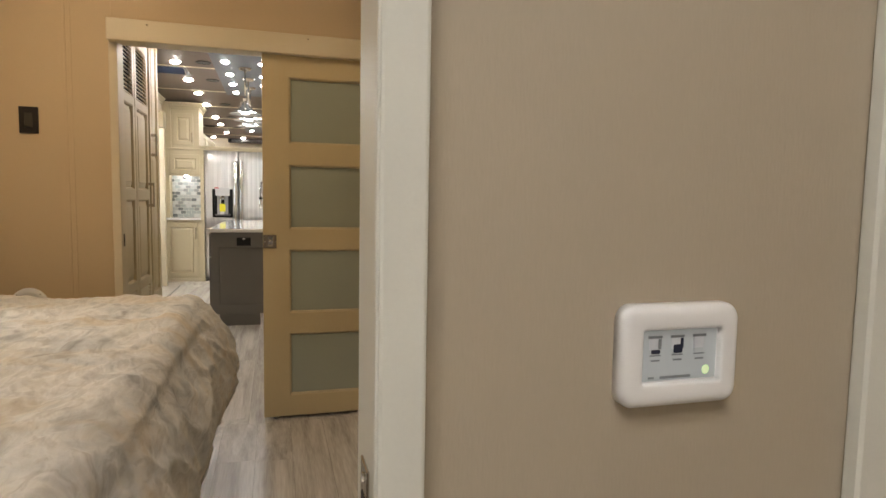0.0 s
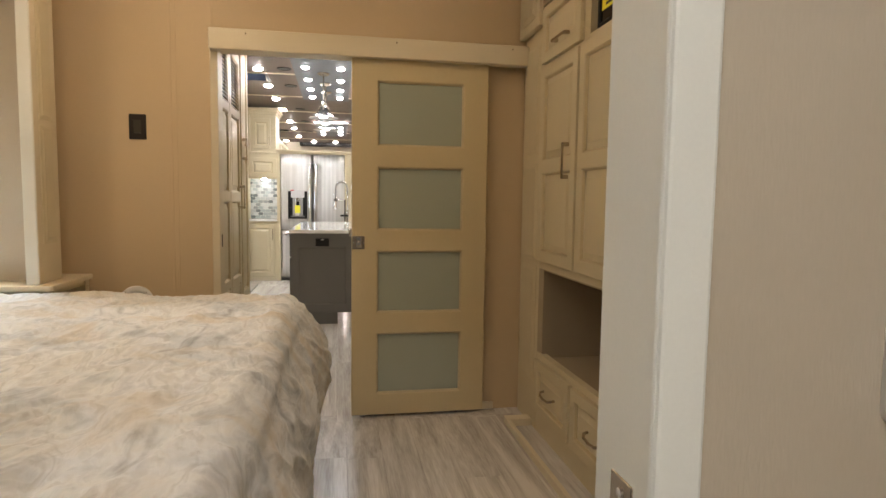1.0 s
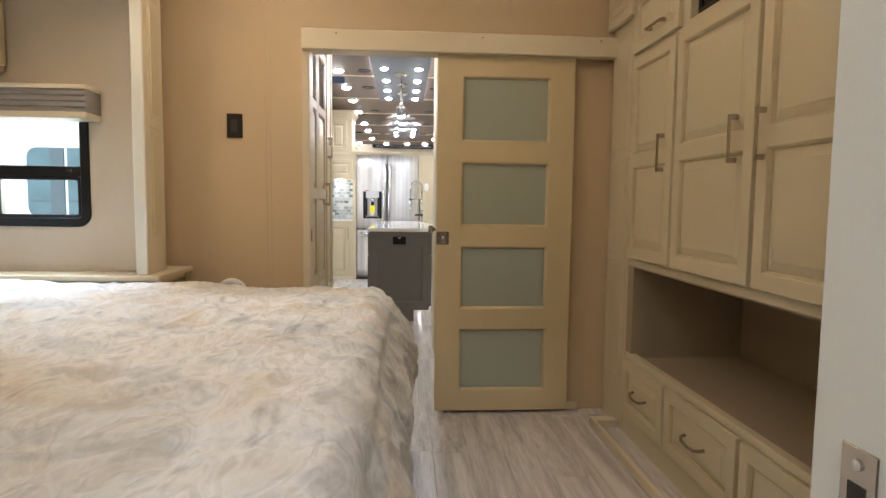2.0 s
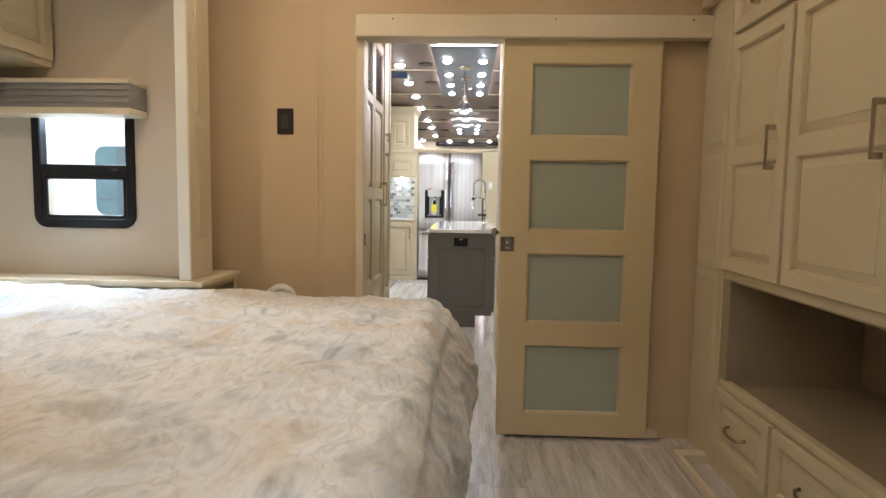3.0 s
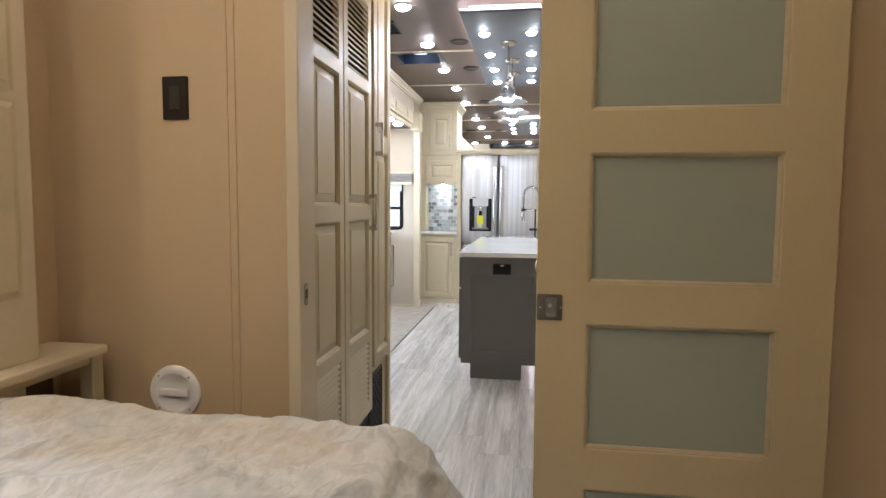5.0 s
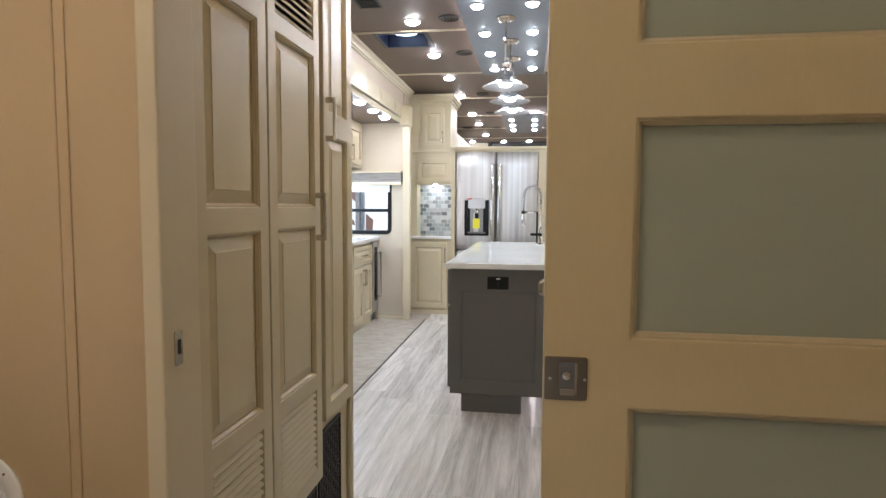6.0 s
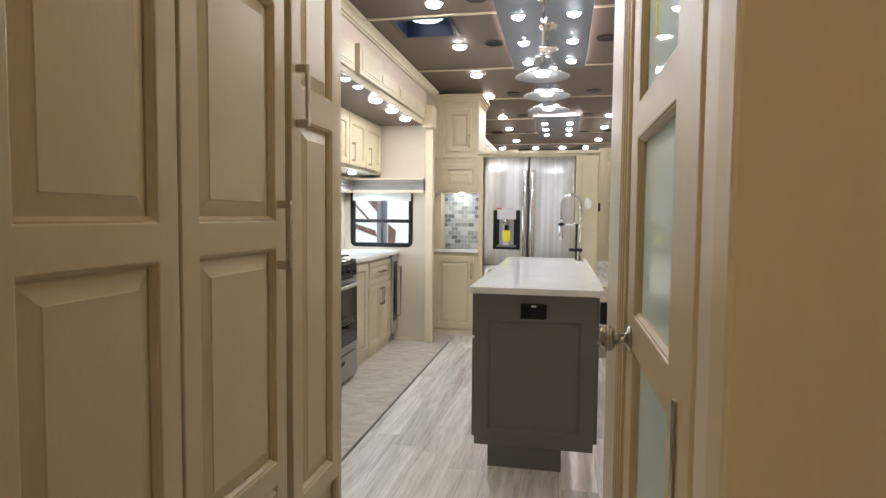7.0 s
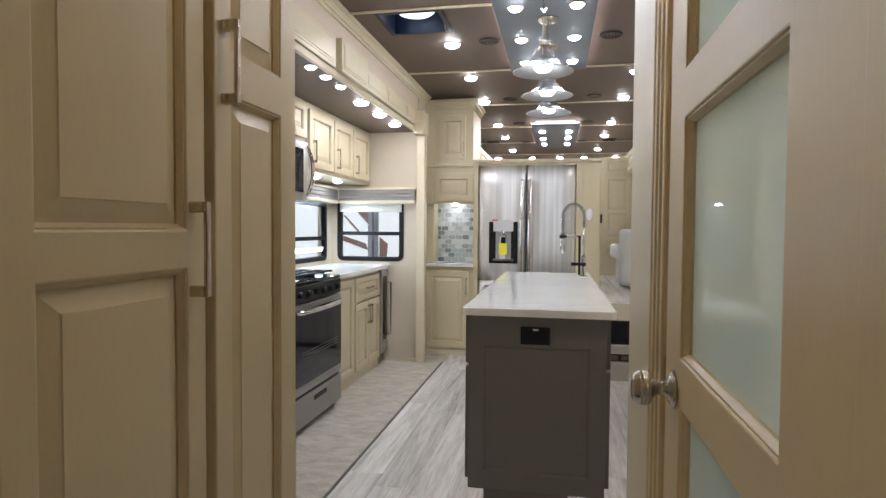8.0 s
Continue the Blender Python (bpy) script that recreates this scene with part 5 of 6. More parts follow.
tagged(part("kitchen_worktop", round_plate(SB + 0.005, -1.628, 4.60, 6.31, 0.006, 0.870, 0.905, ease=0.005), QUARTZ), "white quartz kitchen worktop before the cooker", "worktop")
k3 = thing("base_cabinet", (-1.9, 5.4, 0), "cream base cabinet with raised-panel doors before the cooker", "cabinet", "kitchen base cabinets")
part("body", boxes([(SB + 0.01, -1.67, 4.60, 6.31, 0.0, 0.868)]), CREAM, k3)
for q in range(3):
    panel_door(k3, M, 4.62 + 0.56 * q, 5.16 + 0.56 * q, 0.085, 0.84)

rg = thing("cooker", (-1.9, 6.7, 0), "stainless steel gas cooker with a black hob and oven window", "cooker")
MR = at_px(-1.60)
part("body", boxes([(SB + 0.02, -1.60, 6.32, 7.08, 0.03, 0.895)], bevel=0.003), STEEL_DARK, rg)
part("hob", round_plate(SB + 0.06, -1.575, 6.318, 7.082, 0.012, 0.895, 0.917, ease=0.005), BLACK_GLASS, rg, "black glass hob")
part("control_panel", boxes([(6.322, 7.078, 0.795, 0.893, 0.0, 0.03)], MR @ Matrix.Translation((0, 0, 0)), 0.006, 2), BLACK, rg)
for q in range(6):
    part("knob", lathe([(0.020, 0.03), (0.020, 0.050), (0.014, 0.056), (0.001, 0.056)], MR @ Matrix.Translation((6.40 + 0.12 * q, 0.842, 0)), 16), BLACK, rg, smooth=True)
ov = part("oven_door", boxes([(6.325, 7.075, 0.245, 0.785, 0.0, 0.035)], MR, 0.006, 2), SATIN_STEEL, rg, "stainless oven door")
part("oven_window", boxes([(6.335, 7.065, 0.30, 0.750, 0.0352, 0.0375)], MR), BLACK_GLASS, ov, "black oven glass")
arcp = [MR @ Vector((6.345 + 0.71 * q / 12, 0.742 + 0.0 * q, 0.036 + 0.045 * math.sin(math.pi * q / 12) ** 0.5)) for q in range(13)]
part("handle", tube(arcp, 0.016, 10), CHROME, ov, "bowed silver handle", True)
for q in range(3):
    part("vent_line", boxes([(6.42, 7.0, 0.455 + 0.018 * q, 0.459 + 0.018 * q, 0.0376, 0.038)], MR), STEEL_DARK, ov)
dw = part("warming_drawer", boxes([(6.325, 7.075, 0.045, 0.232, 0.0, 0.035)], MR, 0.006, 2), SATIN_STEEL, rg)
part("grip", boxes([(6.60, 6.80, 0.165, 0.195, 0.0352, 0.040)], MR, 0.003), BLACK, dw)
for y in (6.36, 7.04):
    part("foot", lathe([(0.018, 0), (0.018, 0.03)], Matrix.Translation((-1.63, y, 0)), 10), BLACK, rg)
for y in (6.50, 6.90):
    for x in (-1.74, -1.98):
        part("burner", lathe([(0.05, 0), (0.05, 0.012), (0.035, 0.020), (0.001, 0.021)], Matrix.Translation((x, y, 0.917)), 16), BLACK, rg)
gr = boxes([(x - 0.006, x + 0.006, 6.35, 7.05, 0.940, 0.952) for x in (-1.64, -1.74, -1.86, -1.98, -2.08)] + [(-2.10, -1.62, y - 0.006, y + 0.006, 0.938, 0.950) for y in (6.36, 6.50, 6.70, 6.90, 7.04)], bevel=0.002)
part("pan_support", gr, BLACK, rg, "black cast-iron grate")

mw = thing("microwave", (-1.97, 6.6, 1.41), "stainless over-range microwave with a bowed handle", "microwave")
part("body", boxes([(SB + 0.01, -1.80, 6.25, 6.99, 1.41, 1.83)], bevel=0.004), STEEL_DARK, mw)
part("door", boxes([(6.25, 6.985, 1.42, 1.825, 0, 0.03)], at_px(-1.80), 0.006, 2), STEEL, mw)
part("window", boxes([(6.33, 6.90, 1.48, 1.77, 0.0302, 0.033)], at_px(-1.80)), BLACK_GLASS, mw)
part("handle", tube([at_px(-1.77) @ Vector((6.925, 1.46 + 0.33 * q / 10, 0.008 + 0.05 * math.sin(math.pi * q / 10) ** 0.6)) for q in range(11)], 0.014, 10), CHROME, mw, "bowed silver handle", True)

M = at_px(-1.82)
for q, (a, b) in enumerate(((7.085, 7.540), (7.556, 7.982), (8.000, 8.432))):
    c = thing("wall_cabinet", (-2.0, (a + b) / 2, 1.62), "cream wall cabinet with a raised-panel door", "cabinet", "kitchen wall cabinets")
    part("body", boxes([(SB + 0.01, -1.822, a - 0.007, b + (0.008 if q < 2 else 0.06), 1.645, 2.125)]), CREAM, c)
    dd = panel_door(c, M, a, b, 1.672, 2.080)
    pull(dd, at_px(-1.80), a + 0.048, 1.705, 1.865, thick=0.010)
c = thing("wall_cabinet", (-2.0, 6.62, 1.84), "short cream wall cabinet above the microwave", "cabinet", "kitchen wall cabinets")
part("body", boxes([(SB + 0.01, -1.822, 6.25, 7.05, 1.84, 2.125)]), CREAM, c)
panel_door(c, M, 6.27, 7.03, 1.86, 2.105)
c = thing("wall_cabinet", (-2.0, 5.4, 1.62), "cream wall cabinets before the microwave", "cabinet", "kitchen wall cabinets")
part("body", boxes([(SB + 0.01, -1.822, 4.60, 6.245, 1.645, 2.125)]), CREAM, c)
for q in range(3):
    panel_door(c, M, 4.62 + 0.54 * q, 5.14 + 0.54 * q, 1.675, 2.105)

window("window_2", at_ny(8.5), -2.14, -1.492, 0.932, 1.53, 1.192, "black-framed sliding window at the end of the kitchen slide")
window("window_3", at_px(SB), 7.38, 8.36, 0.94, 1.48, 1.147, "black-framed window over the kitchen counter")
b = thing("window_valance", (-1.8, 8.45, 1.46), "grey fabric window valance with cream boards", "window valance")
pleat_blind(b, at_ny(8.5), -2.085, -1.365, 1.468, 1.612, 0.0, 0.11, GREY_FABRIC, 3)
b = thing("window_valance", (-2.15, 7.9, 1.46), "grey fabric window valance with cream boards", "window valance")
pleat_blind(b, at_px(SB), 7.1, 8.385, 1.468, 1.612, 0.0, 0.11, GREY_FABRIC, 3)
rs = thing("roller_shade", (-1.8, 8.47, 1.39), "rolled white window shade", "shade")
part("cloth", boxes([(-2.105, -1.505, 1.392, 1.468, 0.025, 0.032)], at_ny(8.5), 0.002), WHITE_TRIM, rs)

# slide fascia, posts and crown
for a, b, lo, hi, o in ((4.45, 5.60, 2.150, 2.322, 0.012), (5.604, 6.383, 2.150, 2.322, 0.012), (6.425, 6.905, 2.145, 2.338, 0.032), (6.909, 7.395, 2.160, 2.296, 0.014), (7.399, 7.955, 2.160, 2.294, 0.014), (7.959, 8.305, 2.160, 2.292, 0.014)):
    fa = structure("trim_fascia", boxes([(a, b, lo, hi, -0.012, 0.012 + o)], at_px(-1.36), 0.003), CREAM, "cream panelled fascia over the kitchen slide", "trim")
    part("panel", raised_panel(a + 0.03, b - 0.03, lo + 0.024, hi - 0.024, at_px(-1.348 + o), 0.006, 0.008), CREAM, fa)
structure("trim_fascia_lip", boxes([(4.45, 8.30, 2.112, 2.152, -0.014, 0.010)], at_px(-1.36), 0.003), TRIM, "cream lower lip of the fascia", "trim")
po = structure("trim_kitchen_post", boxes([(-1.352, -1.276, 8.42, 8.498, 0.0, 2.10)], bevel=0.003), TRIM, "cream post at the end of the kitchen slide", "trim")
structure("trim_post_block", boxes([(-1.36, -1.262, 8.31, 8.50, 2.085, 2.292)], bevel=0.004), CREAM, "square cream block on the post", "trim")
cr = bmesh.new()
prof = [(-1.36, 2.448), (-1.354, 2.448), (-1.351, 2.453), (-1.354, 2.458), (-1.357, 2.462), (-1.357, 2.474), (-1.350, 2.477), (-1.346, 2.490), (-1.336, 2.506), (-1.326, 2.514), (-1.324, 2.520), (-1.318, CEIL - 0.001), (-1.36, CEIL - 0.001)]
loops_mesh(cr, [[Vector((x, y, z)) for x, z in prof] for y in (4.40, 8.90)])
structure("trim_crown", cr, CREAM, "cream crown moulding", "trim")
structure("trim_floor_edge", boxes([(-1.129, -1.117, 4.42, 8.48, 0.0, 0.005)], bevel=0.002), material("dark_edge_seal", (0.10, 0.09, 0.08), 0.6), "dark seal at the edge of the slide floor", "trim")
structure("baseboard_kitchen", boxes([(-1.66, -1.352, 0.0, 0.03, 0, 0.012)], at_ny(8.5), 0.003), TRIM, "cream baseboard", "trim")

# ---- raised lounge ----
structure("stair_face", boxes([(0.302, 1.05, 8.16, 8.30, 0.0, 0.150)], bevel=0.004), material("oak_riser", (0.42, 0.37, 0.31), 0.5, vary=0.1), "lower riser of the lounge step", "step")
structure("stair_face_upper", boxes([(0.302, 1.05, 8.22, 8.30, 0.49, 0.634)], bevel=0.004), TRIM, "cream nosing under the lounge floor", "step")
structure("stair_tread", boxes([(0.302, 1.05, 8.19, 8.32, 0.215, 0.285)], bevel=0.004), material("oak_tread", (0.40, 0.36, 0.31), 0.5, vary=0.1), "grey oak tread", "step")
fp = thing("step_vent", (0.6, 8.23, 0.15), "dark vent strip with brown slats under the step", "vent")
part("frame", boxes([(0.302, 1.05, 8.22, 8.30, 0.152, 0.214)]), DARK_INSIDE, fp)
for q in range(6):
    part("slat", boxes([(0.34 + 0.11 * q, 0.42 + 0.11 * q, 0.165, 0.20, 0, 0.012)], at_ny(8.22), 0.002), material("brown_slat", (0.20, 0.13, 0.07), 0.5) if q == 0 else bpy.data.materials["brown_slat"], fp)
fb = thing("media_box", (0.6, 8.35, 0.286), "black glass-fronted box under the lounge floor", "media box")
part("box", boxes([(0.31, 1.04, 8.25, 8.40, 0.287, 0.488)], bevel=0.004), BLACK, fb)
part("glass", boxes([(0.36, 1.0, 0.31, 0.47, 0.0, 0.004)], at_ny(8.25)), BLACK_GLASS, fb)
structure("floor_lounge", boxes([(0.302, 1.05, 8.25, 9.5, 0.58, 0.634), (-1.45, 1.05, 9.5, 14.4, 0.58, 0.634)]), PLANK, "grey oak vinyl floor of the raised lounge", "floor")
tc = thing("tall_cabinet", (0.68, 11.5, 0.634), "tall cream lounge cabinet with raised panels", "cabinet")
part("body", boxes([(0.45, 1.04, 11.32, 11.9, 0.634, 2.20)]), CREAM, tc)
M = at_ny(11.32)
panel_door(tc, M, 0.53, 0.84, 1.095, 1.955, [(1.14, 1.455, "raised"), (1.50, 1.91, "raised")], stile=0.04)
panel_door(tc, M, 0.53, 0.84, 0.865, 1.03, stile=0.035, rail=0.035, name="drawer")
panel_door(tc, M, 0.53, 0.84, 1.99, 2.175, stile=0.03, rail=0.03)
ov = thing("lounge_wall_cabinet", (-1.2, 11, 1.95), "cream overhead cabinets along the lounge wall", "cabinet")
part("body", boxes([(-1.44, -1.075, 9.52, 13.2, 1.86, 2.30)]), CREAM, ov)
for q in range(6):
    panel_door(ov, at_px(-1.075), 9.55 + 0.6 * q, 10.13 + 0.6 * q, 1.89, 2.27)
ov = thing("lounge_wall_cabinet", (0.95, 10, 1.95), "cream overhead cabinet above the sofa", "cabinet")
part("body", boxes([(0.82, 1.04, 9.5, 11.3, 1.98, 2.25)]), CREAM, ov)
for q in range(3):
    panel_door(ov, at_nx(0.82), 9.53 + 0.58 * q, 10.08 + 0.58 * q, 2.0, 2.23)
sf = thing("sofa", (0.8, 10.0, 0.634), "white leather sofa on the lounge floor", "sofa")
part("base", boxes([(0.62, 1.03, 9.6, 10.7, 0.645, 0.90)], bevel=0.03, seg=3), LEATHER, sf, smooth=True)
part("seat_cushion", boxes([(0.545, 0.95, 9.62, 10.68, 0.90, 1.07)], bevel=0.05, seg=4), LEATHER, sf, smooth=True)
part("backrest", boxes([(0.80, 1.03, 9.62, 10.68, 1.02, 1.30)], bevel=0.05, seg=4), LEATHER, sf, smooth=True)
part("armrest", boxes([(0.545, 1.0, 9.50, 9.66, 0.66, 1.25)], bevel=0.05, seg=4), LEATHER, sf, smooth=True)
sw = thing("wall_switch", (0.47, 11.2, 1.3), "small dark control panel on the cream lounge wall", "switch")
part("plate", boxes([(0.335, 0.36, 1.31, 1.40, 0.0, 0.01)], at_ny(9.4), 0.002), BLACK, sw)
structure("wall_lounge_stub", boxes([(0.302, 0.345, 9.41, 9.50, 0.634, 1.86)]), CREAM, "cream wall end beside the lounge entry", "wall")

# ---- ceiling fittings ----
for y in (5.17, 6.57, 7.985, 9.33, 10.72, 12.10, 13.5):
    structure("trim_ceiling_batten", boxes([(-1.36, 1.05, y - 0.0125, y + 0.0125, CEIL - 0.010, CEIL)], bevel=0.003), TRIM, "cream ceiling batten", "trim")


def ceiling_tray(x0, x1, y0, y1):
    o = thing("ceiling_tray", ((x0 + x1) / 2, (y0 + y1) / 2, 2.47), "grey lowered ceiling panel with a glowing LED edge", "ceiling panel")
    part("panel", boxes([(x0, x1, y0, y1, 2.47, 2.488)], bevel=0.004), TRAY_GREY, o)
    part("core", boxes([(x0 + 0.05, x1 - 0.05, y0 + 0.05, y1 - 0.05, 2.488, CEIL)]), WHITE_TRIM, o)
    for r in ((x0 + 0.004, x1 - 0.004, y0 + 0.004, y0 + 0.016), (x0 + 0.004, x1 - 0.004, y1 - 0.016, y1 - 0.004), (x0 + 0.004, x0 + 0.016, y0 + 0.018, y1 - 0.018), (x1 - 0.016, x1 - 0.004, y0 + 0.018, y1 - 0.018)):
        part("cove_strip", boxes([(*r, 2.4882, 2.492)]), GLOW_COVE, o, "LED strip on the panel's upper edge")
    return o


ceiling_tray(-0.455, 0.117, 5.42, 7.86)
ceiling_tray(-0.414, 0.157, 10.29, 12.32)


def ceiling_lamp(at, lens, label, r=0.049, deep=0.026, group=""):
    o = thing("ceiling_lamp", at, label, "ceiling lamp", group)
    m = Matrix.Translation(at) @ Matrix.Diagonal((1, 1, -1, 1))
    part("trim_ring", lathe([(r + 0.003, 0), (r + 0.010, 0.002), (r + 0.009, 0.006), (r + 0.001, 0.008), (r, 0.003)], m), TRIM, o, smooth=True)
    part("lens", lathe([(r - 0.001, 0.002), (r - 0.003, deep * 0.35), (r * 0.86, deep * 0.65), (r * 0.62, deep * 0.88), (r * 0.32, deep), (0.001, deep * 1.03)], m), lens, o, "glowing domed lens", True)
    return o


lamp = ceiling_lamp((-0.825, 6.35, CEIL), GLOW_DOME, "round domed ceiling lamp, switched on, warm white", group="kitchen ceiling lamps")
for y in (5.42, 6.35, 7.27, 8.19, 9.17, 10.54, 11.56, 12.97):
    for x in (-0.825, 0.525):
        if (x, y) != (-0.825, 6.35):
            copy_thing(lamp, Matrix.Translation((x, y, CEIL)))
for x in (-1.17, -0.55, -0.06, 0.36, 0.9):
    tagged(copy_thing(lamp, Matrix.Translation((x, 14.05, CEIL))), group="lounge end lamps")
bed_lamp = ceiling_lamp((-1.62, 1.75, 2.159), GLOW_BED, "round domed lamp in the bed slide's ceiling, switched on, warm", 0.040, 0.018)
ceiling_lamp((0.70, 1.50, CEIL), GLOW_BED, "small round ceiling lamp, switched on, warm", 0.025, 0.013, "small bedroom lamps")
for x, y in ((-1.02, 1.80), (-0.74, 2.44)):
    ceiling_lamp((x, y, CEIL), GLOW_BED, "small round ceiling lamp by the bed slide, switched on", 0.041, 0.017, "small bedroom lamps")
# unseen lamp, placed to brighten the sliding door more than the floor
ceiling_lamp((-0.10, 1.05, CEIL), GLOW_BED, "unseen small round ceiling lamp over the bed's edge, added to brighten the sliding door", 0.026, 0.014, "small bedroom lamps")
ceiling_lamp((0.35, 2.50, CEIL), GLOW_BED, "small round ceiling lamp before the sliding door, switched on", 0.025, 0.013, "small bedroom lamps")
# unseen lamp, added so the hall door's panes are lit from behind
pane_fill_lamp = ceiling_lamp((0.62, 3.85, CEIL), glow("pane_fill_glass", (0.96, 0.98, 1.0), 240), "unseen round washroom lamp, added to light the hall door's panes, cool white", 0.105, 0.030)
# the hall ceiling stays out of view; this lamp is added for the pantry
hall_fill_lamp = ceiling_lamp((-0.20, 4.20, CEIL), GLOW_BED, "unseen small round hall lamp, added to light the pantry, warm", 0.040, 0.017)
rear_lamp = ceiling_lamp((-0.05, -0.55, CEIL), GLOW_REAR, "round domed ceiling lamp, switched on, neutral white", 0.056, 0.027, group="rear room lamps")
for x, y in ((-0.45, -0.6), (-0.05, -1.05), (-0.45, -1.05)):
    copy_thing(rear_lamp, Matrix.Translation((x, y, CEIL)))
for y in (7.16, 7.60, 8.03):
    tagged(copy_thing(lamp, Matrix.Translation((-1.45, y, 2.129))), group="kitchen slide lamps")
cool = ceiling_lamp((-0.33, 5.90, 2.47), GLOW_COOL, "small round tray lamp, switched on, cool white", 0.036, 0.021, "tray lamps")
for y in (5.90, 6.49, 7.05, 7.59):
    for x in (-0.33, 0.005):
        if (x, y) != (-0.33, 5.90):
            copy_thing(cool, Matrix.Translation((x, y, 2.47)))
for y in (10.75, 11.3, 11.85):
    for x in (-0.29, 0.035):
        copy_thing(cool, Matrix.Translation((x, y, 2.47)))
spot = ceiling_lamp((-1.425, 5.6, 2.129), GLOW_COOL, "small round spot lamp in the slide's ceiling, switched on, cool white", 0.029, 0.018, "kitchen slide lamps")
for y in (6.23, 6.45, 6.69):
    copy_thing(spot, Matrix.Translation((-1.425, y, 2.129)))
for y in (7.50, 7.96):
    tagged(copy_thing(cool, Matrix.Translation((-1.935, y, 1.644))), group="under-cabinet lamps")


def speaker(at):
    o = thing("ceiling_vent", at, "round dark ceiling air outlet with slats", "ceiling vent", "round ceiling vents")
    m = Matrix.Translation(at) @ Matrix.Diagonal((1, 1, -1, 1))
    part("ring", lathe([(0.058, 0.0), (0.074, 0.002), (0.076, 0.006), (0.070, 0.011), (0.058, 0.012), (0.056, 0.004)], m, 28), BRONZE, o, smooth=True)
    part("backing", lathe([(0.056, 0.001), (0.056, 0.003), (0.001, 0.003)], m, 28), DARK_INSIDE, o)
    for q in range(5):
        x = (q - 2) * 0.020
        hl = math.sqrt(max(0.0, 0.055 ** 2 - x * x))
        part("slat", boxes([(at[0] + x - 0.006, at[0] + x + 0.006, at[1] - hl, at[1] + hl, at[2] - 0.010, at[2] - 0.007)]), BLACK, o)
    return o


sp = speaker((-0.56, 7.23, CEIL))
for x in (-0.56, 0.245):
    for y in (5.0, 6.3, 7.23, 9.06, 10.46, 12.0):
        if (x, y) != (-0.56, 7.23):
            copy_thing(sp, Matrix.Translation((x, y, CEIL)))


def rect_vent(at, lx, ly):
    o = thing("ceiling_grille", at, "rectangular dark ceiling grille", "ceiling vent", "rectangular grilles")
    x, y, z = at
    part("frame", boxes([(x - lx, x + lx, y - ly, y - ly + 0.014, z - 0.010, z), (x - lx, x + lx, y + ly - 0.014, y + ly, z - 0.010, z), (x - lx, x - lx + 0.014, y - ly, y + ly, z - 0.009, z),
                         (x + lx - 0.014, x + lx, y - ly, y + ly, z - 0.009, z)]), BRONZE, o)
    part("backing", boxes([(x - lx + 0.01, x + lx - 0.01, y - ly + 0.01, y + ly - 0.01, z - 0.003, z - 0.001)]), DARK_INSIDE, o)
    for q in range(8):
        yy = y - ly + 0.02 + (2 * ly - 0.04) * (q + 0.5) / 8
        part("slat", boxes([(x - lx + 0.012, x + lx - 0.012, yy - 0.003, yy + 0.003, z - 0.008, z - 0.004)]), BLACK, o)
    return o


rect_vent((-1.03, 5.87, CEIL), 0.075, 0.15)
rect_vent((-1.04, 12.0, CEIL), 0.09, 0.13)
rect_vent((0.62, 12.0, CEIL), 0.09, 0.13)
ac = thing("air_conditioner", (-0.14, 14.25, 2.41), "long black low-profile air outlet cover under the lounge ceiling", "air conditioner")
part("cover", round_plate(-0.88, 0.60, 14.12, 14.36, 0.05, -2.505, -2.43, Matrix.Diagonal((1, 1, -1, 1)), 0.02), BLACK, ac)
for q in range(3):
    part("slat", boxes([(-0.80, 0.52, 14.108, 14.122, 2.445 + 0.018 * q, 2.452 + 0.018 * q)], bevel=0.002), STEEL_DARK, ac)

ha = thing("roof_hatch", ((HX0 + HX1) / 2, (HY0 + HY1) / 2, CEIL), "open roof hatch with a dark blue liner and clear dome", "roof hatch")
part("liner", boxes([(HX0, HX0 + 0.012, HY0, HY1, CEIL - 0.008, 2.72), (HX1 - 0.012, HX1, HY0, HY1, CEIL - 0.008, 2.72), (HX0 + 0.012, HX1 - 0.012, HY0, HY0 + 0.012, CEIL - 0.008, 2.72),
                     (HX0 + 0.012, HX1 - 0.012, HY1 - 0.012, HY1, CEIL - 0.008, 2.72)]), NAVY, ha)
part("frame", round_ring(HX0 - 0.02, HX1 + 0.02, HY0 - 0.02, HY1 + 0.02, 0.01, 0.022, 0.0, 0.008, at_down(CEIL)), BLACK, ha)
# the dome emits light itself in place of daylight from above
part("dome", lathe([(0.125, 0), (0.120, 0.016), (0.10, 0.030), (0.05, 0.038), (0.001, 0.04)], Matrix.Translation(((HX0 + HX1) / 2, HY0 + 0.19, 2.615)) @ Matrix.Diagonal((1, 1, -1, 1)), 28), glow("daylight_glow_dome", (0.75, 0.88, 1.0), 3.0), ha, "milky dome with daylight put in as its own glow", True)
part("crank", tube([(HX1 - 0.02, HY0 + 0.20, CEIL + 0.10), (HX1 - 0.02, HY0 + 0.30, CEIL - 0.01), (HX1 - 0.02, HY0 + 0.34, CEIL - 0.01)], 0.006, 8), NICKEL, ha)
structure("roof_hatch_cap", boxes([(HX0 - 0.05, HX1 + 0.05, HY0 - 0.05, HY1 + 0.05, 2.77, 2.79)]), NAVY, "lid over the roof hatch", "hatch lid")


